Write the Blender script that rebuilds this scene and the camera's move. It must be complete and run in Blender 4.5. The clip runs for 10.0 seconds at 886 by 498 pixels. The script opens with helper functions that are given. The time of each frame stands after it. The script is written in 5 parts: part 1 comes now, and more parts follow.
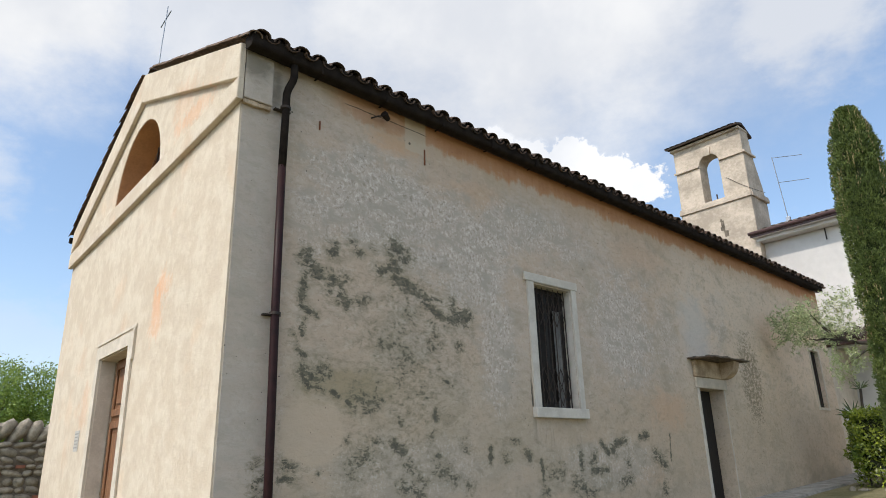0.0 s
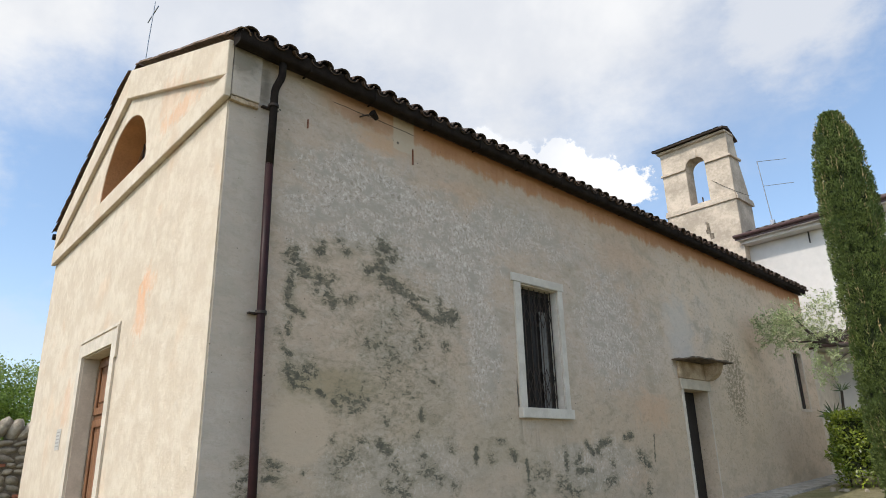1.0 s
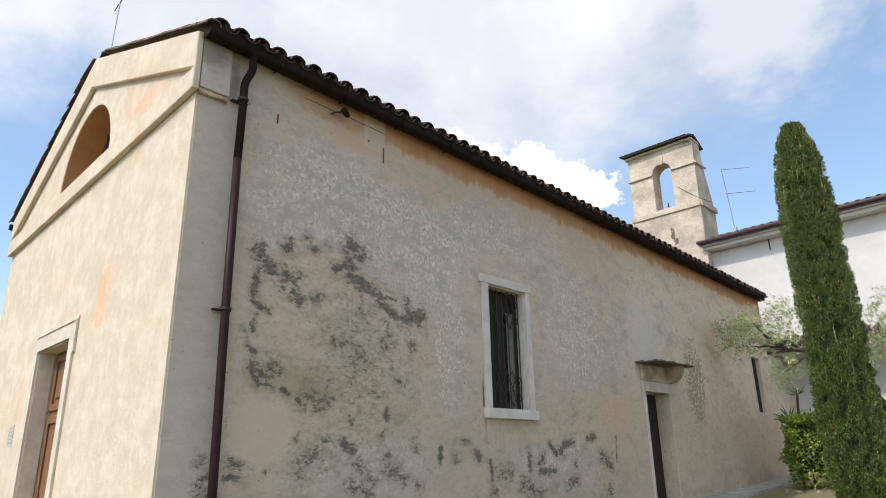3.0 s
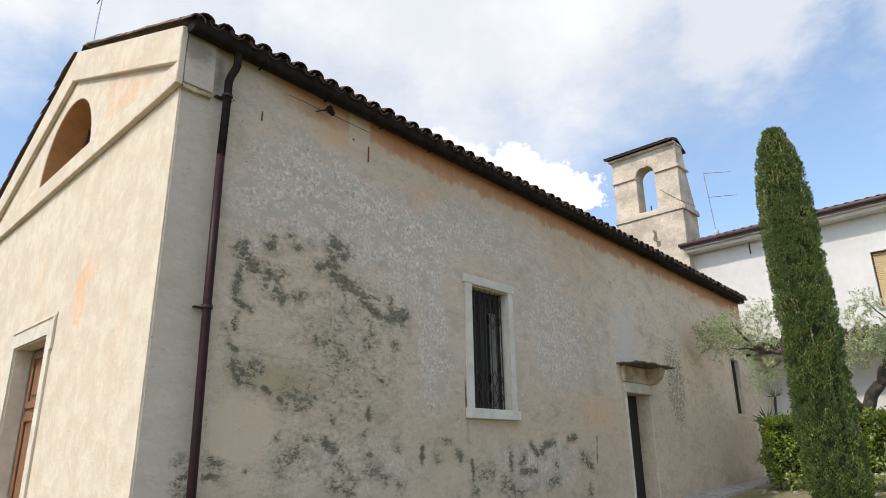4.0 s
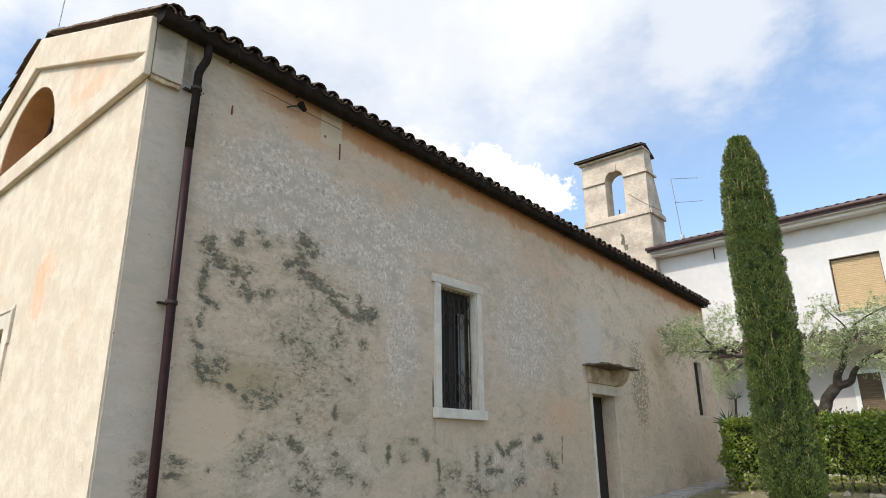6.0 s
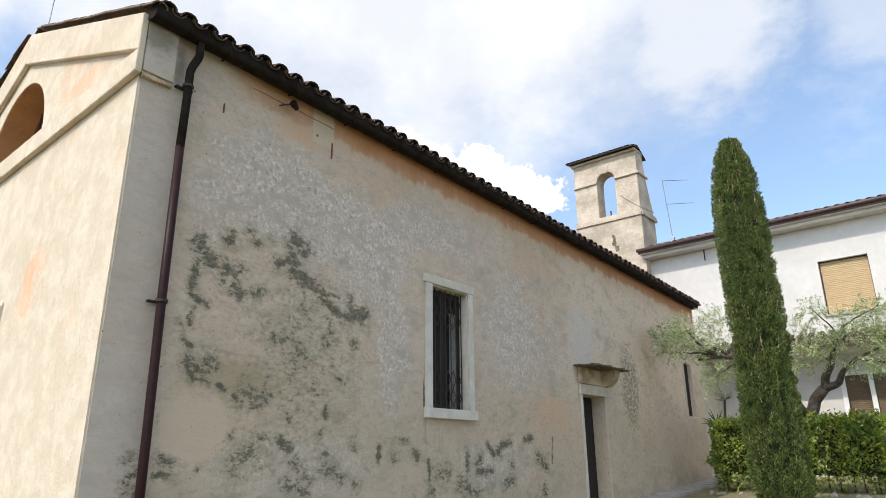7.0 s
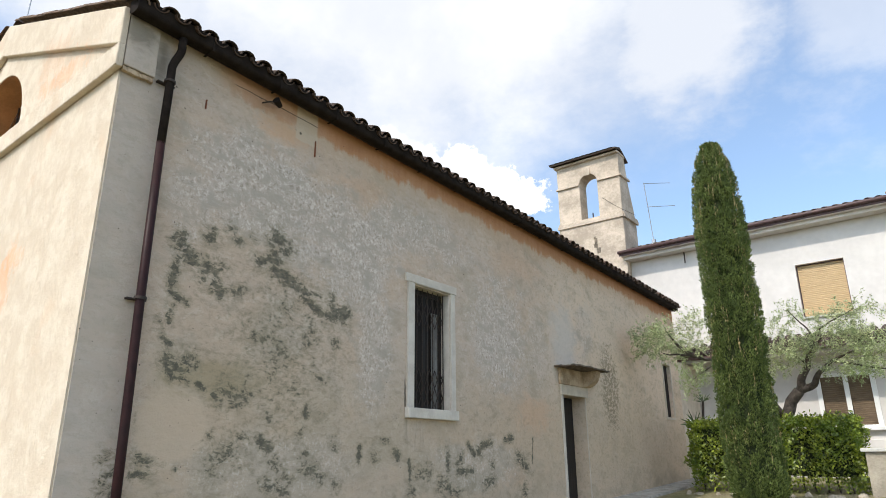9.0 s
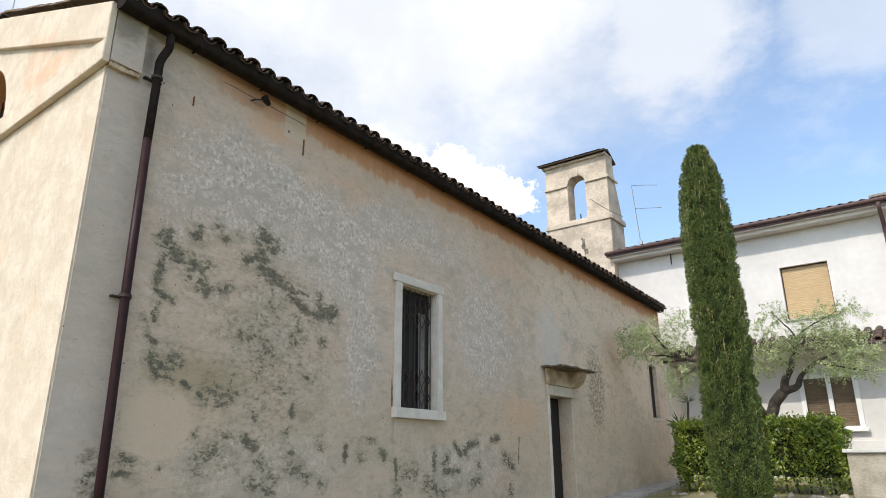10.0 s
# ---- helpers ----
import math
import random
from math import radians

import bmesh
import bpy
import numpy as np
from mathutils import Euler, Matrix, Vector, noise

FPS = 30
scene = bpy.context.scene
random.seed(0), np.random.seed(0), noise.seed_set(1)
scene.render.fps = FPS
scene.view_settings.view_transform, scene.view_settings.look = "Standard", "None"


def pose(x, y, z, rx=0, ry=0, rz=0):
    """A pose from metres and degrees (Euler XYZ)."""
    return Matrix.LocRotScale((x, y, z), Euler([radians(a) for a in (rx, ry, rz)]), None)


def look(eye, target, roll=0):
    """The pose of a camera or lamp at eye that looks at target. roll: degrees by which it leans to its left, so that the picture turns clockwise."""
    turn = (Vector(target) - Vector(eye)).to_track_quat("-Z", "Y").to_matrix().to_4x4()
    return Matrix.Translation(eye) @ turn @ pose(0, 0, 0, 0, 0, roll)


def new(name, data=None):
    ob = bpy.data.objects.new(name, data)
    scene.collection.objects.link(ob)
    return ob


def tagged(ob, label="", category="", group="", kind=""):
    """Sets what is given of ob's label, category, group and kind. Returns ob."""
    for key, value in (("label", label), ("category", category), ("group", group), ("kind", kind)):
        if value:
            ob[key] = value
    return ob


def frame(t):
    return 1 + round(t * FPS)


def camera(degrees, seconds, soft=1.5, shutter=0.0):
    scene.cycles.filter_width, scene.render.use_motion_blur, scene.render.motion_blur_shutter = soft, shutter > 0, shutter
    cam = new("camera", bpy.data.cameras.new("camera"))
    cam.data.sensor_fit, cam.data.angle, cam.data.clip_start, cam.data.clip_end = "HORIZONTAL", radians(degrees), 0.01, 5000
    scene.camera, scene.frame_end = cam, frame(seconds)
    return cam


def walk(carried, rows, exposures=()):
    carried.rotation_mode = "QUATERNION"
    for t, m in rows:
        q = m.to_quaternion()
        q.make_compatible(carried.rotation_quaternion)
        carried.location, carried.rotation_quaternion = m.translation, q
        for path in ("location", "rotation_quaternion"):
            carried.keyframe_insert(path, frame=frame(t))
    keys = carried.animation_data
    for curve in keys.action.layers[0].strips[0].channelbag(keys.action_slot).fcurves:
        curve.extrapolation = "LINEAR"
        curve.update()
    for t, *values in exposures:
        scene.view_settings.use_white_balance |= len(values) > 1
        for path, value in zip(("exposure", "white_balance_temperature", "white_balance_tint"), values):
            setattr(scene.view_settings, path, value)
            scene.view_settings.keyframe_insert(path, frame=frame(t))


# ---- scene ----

cam = camera(68.0, 10.0, soft=0.9)
EYE = (6.0, -2.555, 1.0)
ROWS = [  # seconds, yaw, pitch, roll: the camera turns on one spot
    (0.0, 48.022, 17.973, -1.633), (0.5, 47.433, 17.963, -1.522), (1.0, 46.865, 17.934, -1.47),
    (1.5, 46.104, 17.918, -1.339), (2.0, 45.423, 17.884, -1.279), (2.5, 44.737, 17.868, -1.21),
    (4.0, 42.541, 17.82, -0.895), (4.5, 41.817, 17.795, -0.838), (5.0, 40.948, 17.786, -0.71),
    (5.5, 40.266, 17.765, -0.695), (7.0, 39.047, 17.752, -0.492), (7.5, 38.551, 17.735, -0.474),
    (8.0, 38.147, 17.742, -0.435), (8.5, 37.888, 17.733, -0.421), (9.0, 37.468, 17.736, -0.369),
    (9.5, 37.067, 17.735, -0.255), (10.0, 36.374, 17.719, -0.233),
]
walk(cam, [(t, pose(*EYE, 0, 0, yaw) @ pose(0, 0, 0, 90 + pitch) @ pose(0, 0, 0, 0, 0, roll)) for t, yaw, pitch, roll in ROWS],
     exposures=[(0.0, 0.0), (1.0, 0.03), (2.0, 0.06), (2.5, 0.15), (4.0, 0.13), (4.5, 0.15), (5.0, 0.19), (5.5, 0.22), (7.5, 0.25), (10.0, 0.26)])

# ---- light ----
SUN_EL, SUN_AZ = radians(46), radians(13)        # azimuth measured from -y towards -x
to_sun = Vector((-math.sin(SUN_AZ) * math.cos(SUN_EL), -math.cos(SUN_AZ) * math.cos(SUN_EL), math.sin(SUN_EL)))
sun = new("sun", bpy.data.lights.new("sun", "SUN"))
sun.data.energy, sun.data.angle, sun.data.color = 2.5, radians(0.6), (1.0, 0.94, 0.86)
sun.matrix_world = look(to_sun * 50, (0, 0, 0))


class Nodes:
    """Short hand for node trees."""

    def __init__(self, tree):
        self.t = tree
        tree.nodes.clear()

    def add(self, kind, **inputs):
        n = self.t.nodes.new(kind)
        for k, v in inputs.items():
            if k in ("operation", "blend_type", "data_type", "noise_dimensions", "feature", "sky_type", "wave_type", "bands_direction", "gradient_type", "interpolation_type", "distance"):
                continue
            self.put(n, k, v)
        if "operation" in inputs:
            n.operation = inputs["operation"]
        return n

    def put(self, n, key, v):
        key = int(key[1:]) if key[0] == "i" and key[1:].isdigit() else key.replace("_", " ")
        s = n.inputs[key]
        if isinstance(v, bpy.types.NodeSocket):
            self.t.links.new(v, s)
        else:
            s.default_value = v

    def math(self, op, a, b=0.0, c=0.0, clamp=False):
        n = self.t.nodes.new("ShaderNodeMath")
        n.operation, n.use_clamp = op, clamp
        for i, v in enumerate((a, b, c)):
            self.put(n, f"i{i}", v)
        return n.outputs[0]

    def noise(self, vec, scale, detail=4.0, rough=0.55, distort=0.0):
        n = self.add("ShaderNodeTexNoise", Vector=vec, Scale=scale, Detail=detail, Roughness=rough, Distortion=distort)
        return n.outputs[0]

    def step(self, v, lo, hi):
        n = self.t.nodes.new("ShaderNodeMapRange")
        n.interpolation_type = "SMOOTHSTEP"
        for k, x in zip(("Value", "From Min", "From Max"), (v, lo, hi)):
            self.put(n, k, x)
        return n.outputs[0]

    def mix(self, f, a, b, mode="MIX"):
        n = self.t.nodes.new("ShaderNodeMix")
        n.data_type, n.blend_type = "RGBA", mode
        self.put(n, "i0", f)
        for i, v in ((6, a), (7, b)):
            self.put(n, f"i{i}", v if isinstance(v, bpy.types.NodeSocket) else (*v, 1.0))
        return n.outputs[2]

    def scaled(self, vec, s):
        n = self.t.nodes.new("ShaderNodeMapping")
        self.t.links.new(vec, n.inputs[0])
        n.inputs["Scale"].default_value = s
        return n.outputs[0]

    def split(self, vec):
        n = self.t.nodes.new("ShaderNodeSeparateXYZ")
        self.t.links.new(vec, n.inputs[0])
        return n.outputs


# Sky: clear blue with broken white cloud, thickest overhead.
world = bpy.data.worlds.new("sky")
scene.world = world
world.use_nodes = True
N = Nodes(world.node_tree)
tc = N.add("ShaderNodeTexCoord")
direc = tc.outputs["Generated"]
sky = N.add("ShaderNodeTexSky")
sky.sky_type, sky.sun_disc = "NISHITA", False
sky.sun_elevation, sky.sun_rotation = SUN_EL, radians(180) + SUN_AZ
sky.air_density, sky.dust_density, sky.ozone_density = 1.0, 0.25, 3.0
dx, dy, dz = N.split(direc)
warp = N.noise(direc, 2.2, 6, 0.6)
fine = N.noise(N.scaled(direc, (1, 1, 1.6)), 6.5, 8, 0.62)
big = N.noise(N.scaled(direc, (1.0, 1.0, 1.8)), 1.7, 5, 0.55)
field = N.math("ADD", N.math("MULTIPLY", big, 0.75), N.math("MULTIPLY", fine, 0.25))
field = N.math("ADD", field, N.math("MULTIPLY", N.math("SUBTRACT", dz, 0.45), 0.55))


puff = N.math("ADD", N.math("MULTIPLY", N.noise(direc, 15.0, 9, 0.62), 0.6), N.math("MULTIPLY", fine, 0.4))


def bank(x, y, z, r, gain, ragged):
    """A bank of cloud towards one part of the sky: 1 at its middle, 0 past r."""
    d = N.t.nodes.new("ShaderNodeVectorMath")
    d.operation = "DISTANCE"
    N.t.links.new(direc, d.inputs[0])
    v = Vector((x, y, z)).normalized()
    d.inputs[1].default_value = v
    e = N.math("ADD", d.outputs["Value"], N.math("MULTIPLY", N.math("SUBTRACT", puff if r < 0.1 else fine, 0.5), ragged))
    return N.math("MULTIPLY", N.step(e, r, r * (0.72 if r < 0.1 else 0.35 if r < 0.4 else 0.43)), gain)


cover = N.step(field, 0.47, 0.66)
cover = N.math("MULTIPLY", cover, N.step(dy, 0.0, -0.40))
cover = N.math("MAXIMUM", cover, bank(-0.45, 0.54, 0.72, 0.52, 1.0, 0.30))
for x, y, z, r, gain, rag in ((-0.94, 0.04, 0.37, 0.10, 0.5, 0.2), (-0.98, 0.13, 0.15, 0.12, 0.4, 0.2), (0.0, 0.86, 0.53, 0.12, 0.5, 0.2),
                              (-0.83, 0.05, 0.60, 0.24, 1.0, 0.2), (-0.74, 0.28, 0.62, 0.24, 0.9, 0.2), (-0.20, 0.80, 0.56, 0.16, 0.9, 0.22)):
    cover = N.math("MAXIMUM", cover, bank(x, y, z, r, gain, rag))
heap = None
for x, y, z, r in ((-0.585, 0.696, 0.417, 0.052), (-0.533, 0.741, 0.409, 0.050), (-0.497, 0.777, 0.387, 0.046), (-0.456, 0.806, 0.376, 0.033), (-0.613, 0.657, 0.439, 0.045)):
    h = bank(x, y, z, r, 1.15, 0.20)
    heap = h if heap is None else N.math("MAXIMUM", heap, h)
heap = N.math("MINIMUM", heap, 1.0)
cover = N.math("MAXIMUM", cover, heap)
cover = N.math("MINIMUM", cover, 1.0)
cover = N.math("MAXIMUM", cover, N.math("MULTIPLY", N.step(dz, 0.34, 0.0), 0.35))
cover = N.math("MAXIMUM", cover, N.math("MULTIPLY", N.step(fine, 0.50, 0.72), 0.22))
tone = N.mix(N.step(warp, 0.40, 0.62), (0.97, 0.98, 1.0), (0.80, 0.83, 0.89))
# unseen cloud on the sun's side is brightened to fill the shaded wall
glow = N.math("ADD", N.math("ADD", 0.95, N.math("MULTIPLY", heap, 0.10)), N.math("MULTIPLY", N.step(dy, 0.05, -0.50), 2.2))
bg_sky = N.add("ShaderNodeBackground", Color=N.mix(1.0, N.mix(0.20, sky.outputs[0], (3.0, 3.15, 3.35)), (1.38, 1.45, 1.45), "MULTIPLY"), Strength=0.15)
bg_cloud = N.add("ShaderNodeBackground", Color=tone, Strength=glow)
both = N.add("ShaderNodeMixShader", i0=cover, i1=bg_sky.outputs[0], i2=bg_cloud.outputs[0])
out = N.add("ShaderNodeOutputWorld", Surface=both.outputs[0])


# ---- materials ----
def material(name):
    m = bpy.data.materials.new(name)
    m.use_nodes = True
    n = Nodes(m.node_tree)
    n.bsdf = n.add("ShaderNodeBsdfPrincipled")
    n.add("ShaderNodeOutputMaterial", Surface=n.bsdf.outputs[0])
    n.pos = n.add("ShaderNodeNewGeometry").outputs["Position"]
    n.obj = n.add("ShaderNodeTexCoord").outputs["Object"]
    n.rnd = n.add("ShaderNodeObjectInfo").outputs["Random"]
    n.isl = n.add("ShaderNodeNewGeometry").outputs["Random Per Island"]
    return m, n


def finish(n, color, rough=0.8, bump=None, depth=0.01, metal=0.0, spec=0.3):
    n.put(n.bsdf, "Base Color", color if isinstance(color, bpy.types.NodeSocket) else (*color, 1))
    n.put(n.bsdf, "Roughness", rough)
    n.put(n.bsdf, "Metallic", metal)
    n.put(n.bsdf, "Specular IOR Level", spec)
    if bump is not None:
        b = n.add("ShaderNodeBump", Height=bump, Distance=depth, Strength=1.0)
        n.put(n.bsdf, "Normal", b.outputs[0])


def plain(name, a, b, scale=6.0, rough=0.8, depth=0.004, metal=0.0, vary=0.0, spec=0.3):
    """Two tones mixed by coarse and fine noise, with fine relief."""
    m, n = material(name)
    coarse, fine_n = n.noise(n.pos, scale, 4), n.noise(n.pos, scale * 9, 3)
    f = n.math("ADD", n.math("MULTIPLY", coarse, 0.7), n.math("MULTIPLY", fine_n, 0.3))
    col = n.mix(n.step(f, 0.35, 0.65), a, b)
    if vary:
        col = n.mix(n.math("MULTIPLY", n.rnd, vary), col, tuple(v * 0.35 for v in a))
    finish(n, col, rough, fine_n, depth, metal, spec)
    return m


# Mould on the shaded plaster, in strokes: from y, z to y, z, half width, strength
MOULD_CREST = [
    (0.87, 3.15, 0.99, 3.00, 0.086, 1.00), (0.85, 2.94, 0.82, 2.62, 0.039, 0.85), (0.82, 2.60, 1.01, 2.53, 0.036, 1.00), (0.85, 2.47, 0.84, 2.29, 0.030, 0.60), (0.75, 2.29, 0.84, 2.28, 0.034, 0.50),
    (1.21, 3.27, 1.21, 3.27, 0.087, 1.10), (1.43, 3.42, 1.56, 3.32, 0.047, 0.60), (1.70, 3.42, 1.78, 3.38, 0.029, 0.70), (1.21, 2.94, 1.34, 2.93, 0.076, 0.70), (1.28, 2.78, 1.38, 2.68, 0.058, 0.90),
    (1.59, 2.75, 1.66, 2.82, 0.051, 0.60), (2.05, 3.48, 2.20, 3.38, 0.099, 0.90), (1.84, 3.17, 2.07, 3.22, 0.055, 1.10), (2.02, 3.37, 2.09, 3.20, 0.065, 0.90), (2.06, 3.09, 2.31, 3.02, 0.078, 1.10),
]
MOULD_TAIL = [
    (2.31, 3.02, 2.52, 2.89, 0.073, 1.10), (2.50, 2.86, 2.75, 2.73, 0.060, 1.10), (2.75, 2.71, 3.07, 2.71, 0.044, 1.00), (3.06, 2.76, 3.20, 2.77, 0.104, 1.20), (2.99, 2.92, 2.99, 2.92, 0.059, 0.90),
    (2.59, 2.94, 2.79, 2.92, 0.027, 0.80), (1.84, 2.29, 1.98, 2.28, 0.039, 0.95), (2.05, 2.31, 2.12, 2.31, 0.024, 0.60), (3.06, 2.38, 3.06, 2.38, 0.057, 0.70), (0.81, 2.14, 0.88, 2.08, 0.034, 0.90),
    (0.85, 1.93, 1.02, 1.86, 0.060, 1.00), (1.10, 1.94, 1.10, 1.94, 0.085, 0.70), (1.16, 2.79, 1.16, 2.79, 0.052, 0.50), (2.30, 2.56, 2.51, 2.43, 0.127, 0.15), (2.21, 1.92, 2.28, 2.21, 0.121, 0.10),
]
MOULD_NEAR_FOOT = [
    (0.86, 1.88, 0.94, 1.79, 0.048, 0.90), (0.94, 1.77, 1.12, 1.75, 0.036, 0.90), (1.22, 1.73, 1.31, 1.69, 0.033, 1.10), (1.41, 1.64, 1.45, 1.60, 0.029, 0.90), (1.54, 1.64, 1.81, 1.63, 0.081, 0.50),
    (1.24, 1.13, 1.35, 1.19, 0.012, 1.40), (1.31, 1.37, 1.31, 1.35, 0.012, 1.10), (1.70, 1.15, 1.82, 1.24, 0.071, 0.50), (1.51, 1.01, 1.70, 1.05, 0.091, 0.40), (1.44, 1.27, 1.44, 1.27, 0.044, 0.60),
    (2.03, 1.18, 2.16, 1.12, 0.060, 0.90), (2.23, 0.99, 2.28, 0.92, 0.056, 0.65), (2.11, 1.49, 2.14, 1.40, 0.024, 0.75), (2.64, 1.57, 2.66, 1.46, 0.037, 0.85), (2.79, 1.94, 2.93, 1.88, 0.029, 0.75),
]
MOULD_FOOT = [
    (2.56, 1.28, 2.63, 1.36, 0.039, 0.55), (2.68, 1.07, 2.68, 1.07, 0.039, 1.00), (3.13, 1.17, 3.13, 1.17, 0.064, 0.65), (2.68, 0.94, 2.92, 0.80, 0.059, 0.55), (2.15, 0.76, 2.38, 0.68, 0.063, 0.65),
    (3.15, 0.72, 3.15, 0.72, 0.065, 0.65), (0.41, 1.04, 0.42, 1.02, 0.045, 0.60), (0.42, 0.85, 0.47, 0.90, 0.042, 0.60), (0.49, 0.72, 0.49, 0.72, 0.069, 0.60), (0.63, 1.39, 0.66, 1.25, 0.017, 0.70),
    (0.72, 1.02, 0.80, 0.99, 0.055, 0.40), (0.66, 0.88, 0.80, 0.88, 0.025, 0.60), (1.08, 0.91, 1.10, 0.91, 0.023, 0.60), (1.81, 1.26, 1.81, 1.26, 0.042, 0.50), (2.43, 0.81, 2.43, 0.81, 0.056, 0.40),
]
MOULD_MID_FOOT = [
    (3.55, 1.15, 3.54, 0.97, 0.034, 1.00), (3.83, 1.05, 3.83, 1.05, 0.050, 0.45), (4.21, 1.10, 4.25, 1.04, 0.052, 1.00), (3.91, 1.24, 4.08, 1.23, 0.023, 0.50), (4.50, 0.98, 4.52, 0.75, 0.032, 1.00),
    (4.66, 0.80, 4.86, 0.83, 0.080, 0.50), (4.57, 0.60, 4.57, 0.60, 0.073, 0.60), (5.37, 1.11, 5.36, 0.88, 0.046, 0.75), (5.62, 0.96, 5.67, 0.99, 0.070, 0.60), (5.87, 1.20, 6.02, 1.06, 0.045, 1.20),
]
MOULD_FAR_FOOT = [
    (6.23, 1.19, 6.49, 1.24, 0.050, 1.20), (6.17, 1.10, 6.17, 1.10, 0.073, 1.10), (6.50, 0.92, 6.50, 0.92, 0.068, 0.85), (5.61, 0.82, 5.98, 0.82, 0.053, 1.00), (6.92, 1.30, 7.12, 1.32, 0.049, 1.00),
    (7.32, 1.02, 7.52, 0.88, 0.079, 0.75), (7.80, 1.34, 7.75, 0.93, 0.017, 0.95), (7.47, 0.54, 7.47, 0.49, 0.071, 0.70), (5.21, 0.66, 5.55, 0.56, 0.083, 0.60), (6.31, 0.64, 6.54, 0.68, 0.067, 0.50),
]
# Where the limewash has flaked down to the grey coat: y, z, half width, half height, strength
FLAKED = [(1.9, 4.0, 1.5, 0.75, 1.0), (3.3, 3.7, 1.2, 0.9, 1.0), (3.75, 2.5, 0.42, 1.1, 0.9), (6.85, 3.05, 1.0, 1.15, 1.0), (4.6, 4.2, 1.6, 0.45, 0.8), (8.1, 3.0, 0.5, 0.8, 0.5),
          (10.1, 3.6, 0.5, 0.6, 0.5), (0.9, 3.6, 0.4, 0.6, 0.6), (6.2, 0.9, 1.5, 0.45, 0.6), (2.3, 0.95, 1.5, 0.4, 0.45)]


def blob(n, u, v, cu, cv, ru, rv):
    """1 in the middle of an ellipse, 0 at its rim, falling below outside."""
    a = n.math("DIVIDE", n.math("SUBTRACT", u, cu), ru)
    b = n.math("DIVIDE", n.math("SUBTRACT", v, cv), rv)
    return n.math("SUBTRACT", 1.0, n.math("SQRT", n.math("ADD", n.math("MULTIPLY", a, a), n.math("MULTIPLY", b, b))))


def stroke(n, p, y0, z0, y1, z1, w, gain):
    """gain along the middle of a stroke on the wall, 0 at its rim, falling below outside."""
    def vec(op, *a):
        v = n.t.nodes.new("ShaderNodeVectorMath")
        v.operation = op
        for k, q in enumerate(a):
            n.put(v, f"i{k}", q)
        return v.outputs["Value"] if op in ("DISTANCE", "DOT_PRODUCT", "LENGTH") else v.outputs[0]

    length = math.hypot(y1 - y0, z1 - z0)
    if length < 0.03:
        d = vec("DISTANCE", p, (0.0, (y0 + y1) / 2, (z0 + z1) / 2))
    else:
        way = Vector((0.0, (y1 - y0), (z1 - z0)))
        rel = vec("SUBTRACT", p, (0.0, y0, z0))
        h = n.math("MULTIPLY", vec("DOT_PRODUCT", rel, way / length ** 2), 1.0, clamp=True)
        n_h = n.t.nodes.new("ShaderNodeCombineXYZ")
        for k in range(3):
            n.put(n_h, f"i{k}", h)
        d = vec("DISTANCE", rel, vec("MULTIPLY", n_h.outputs[0], way))
    return n.math("MULTIPLY_ADD", d, -gain / w, gain)


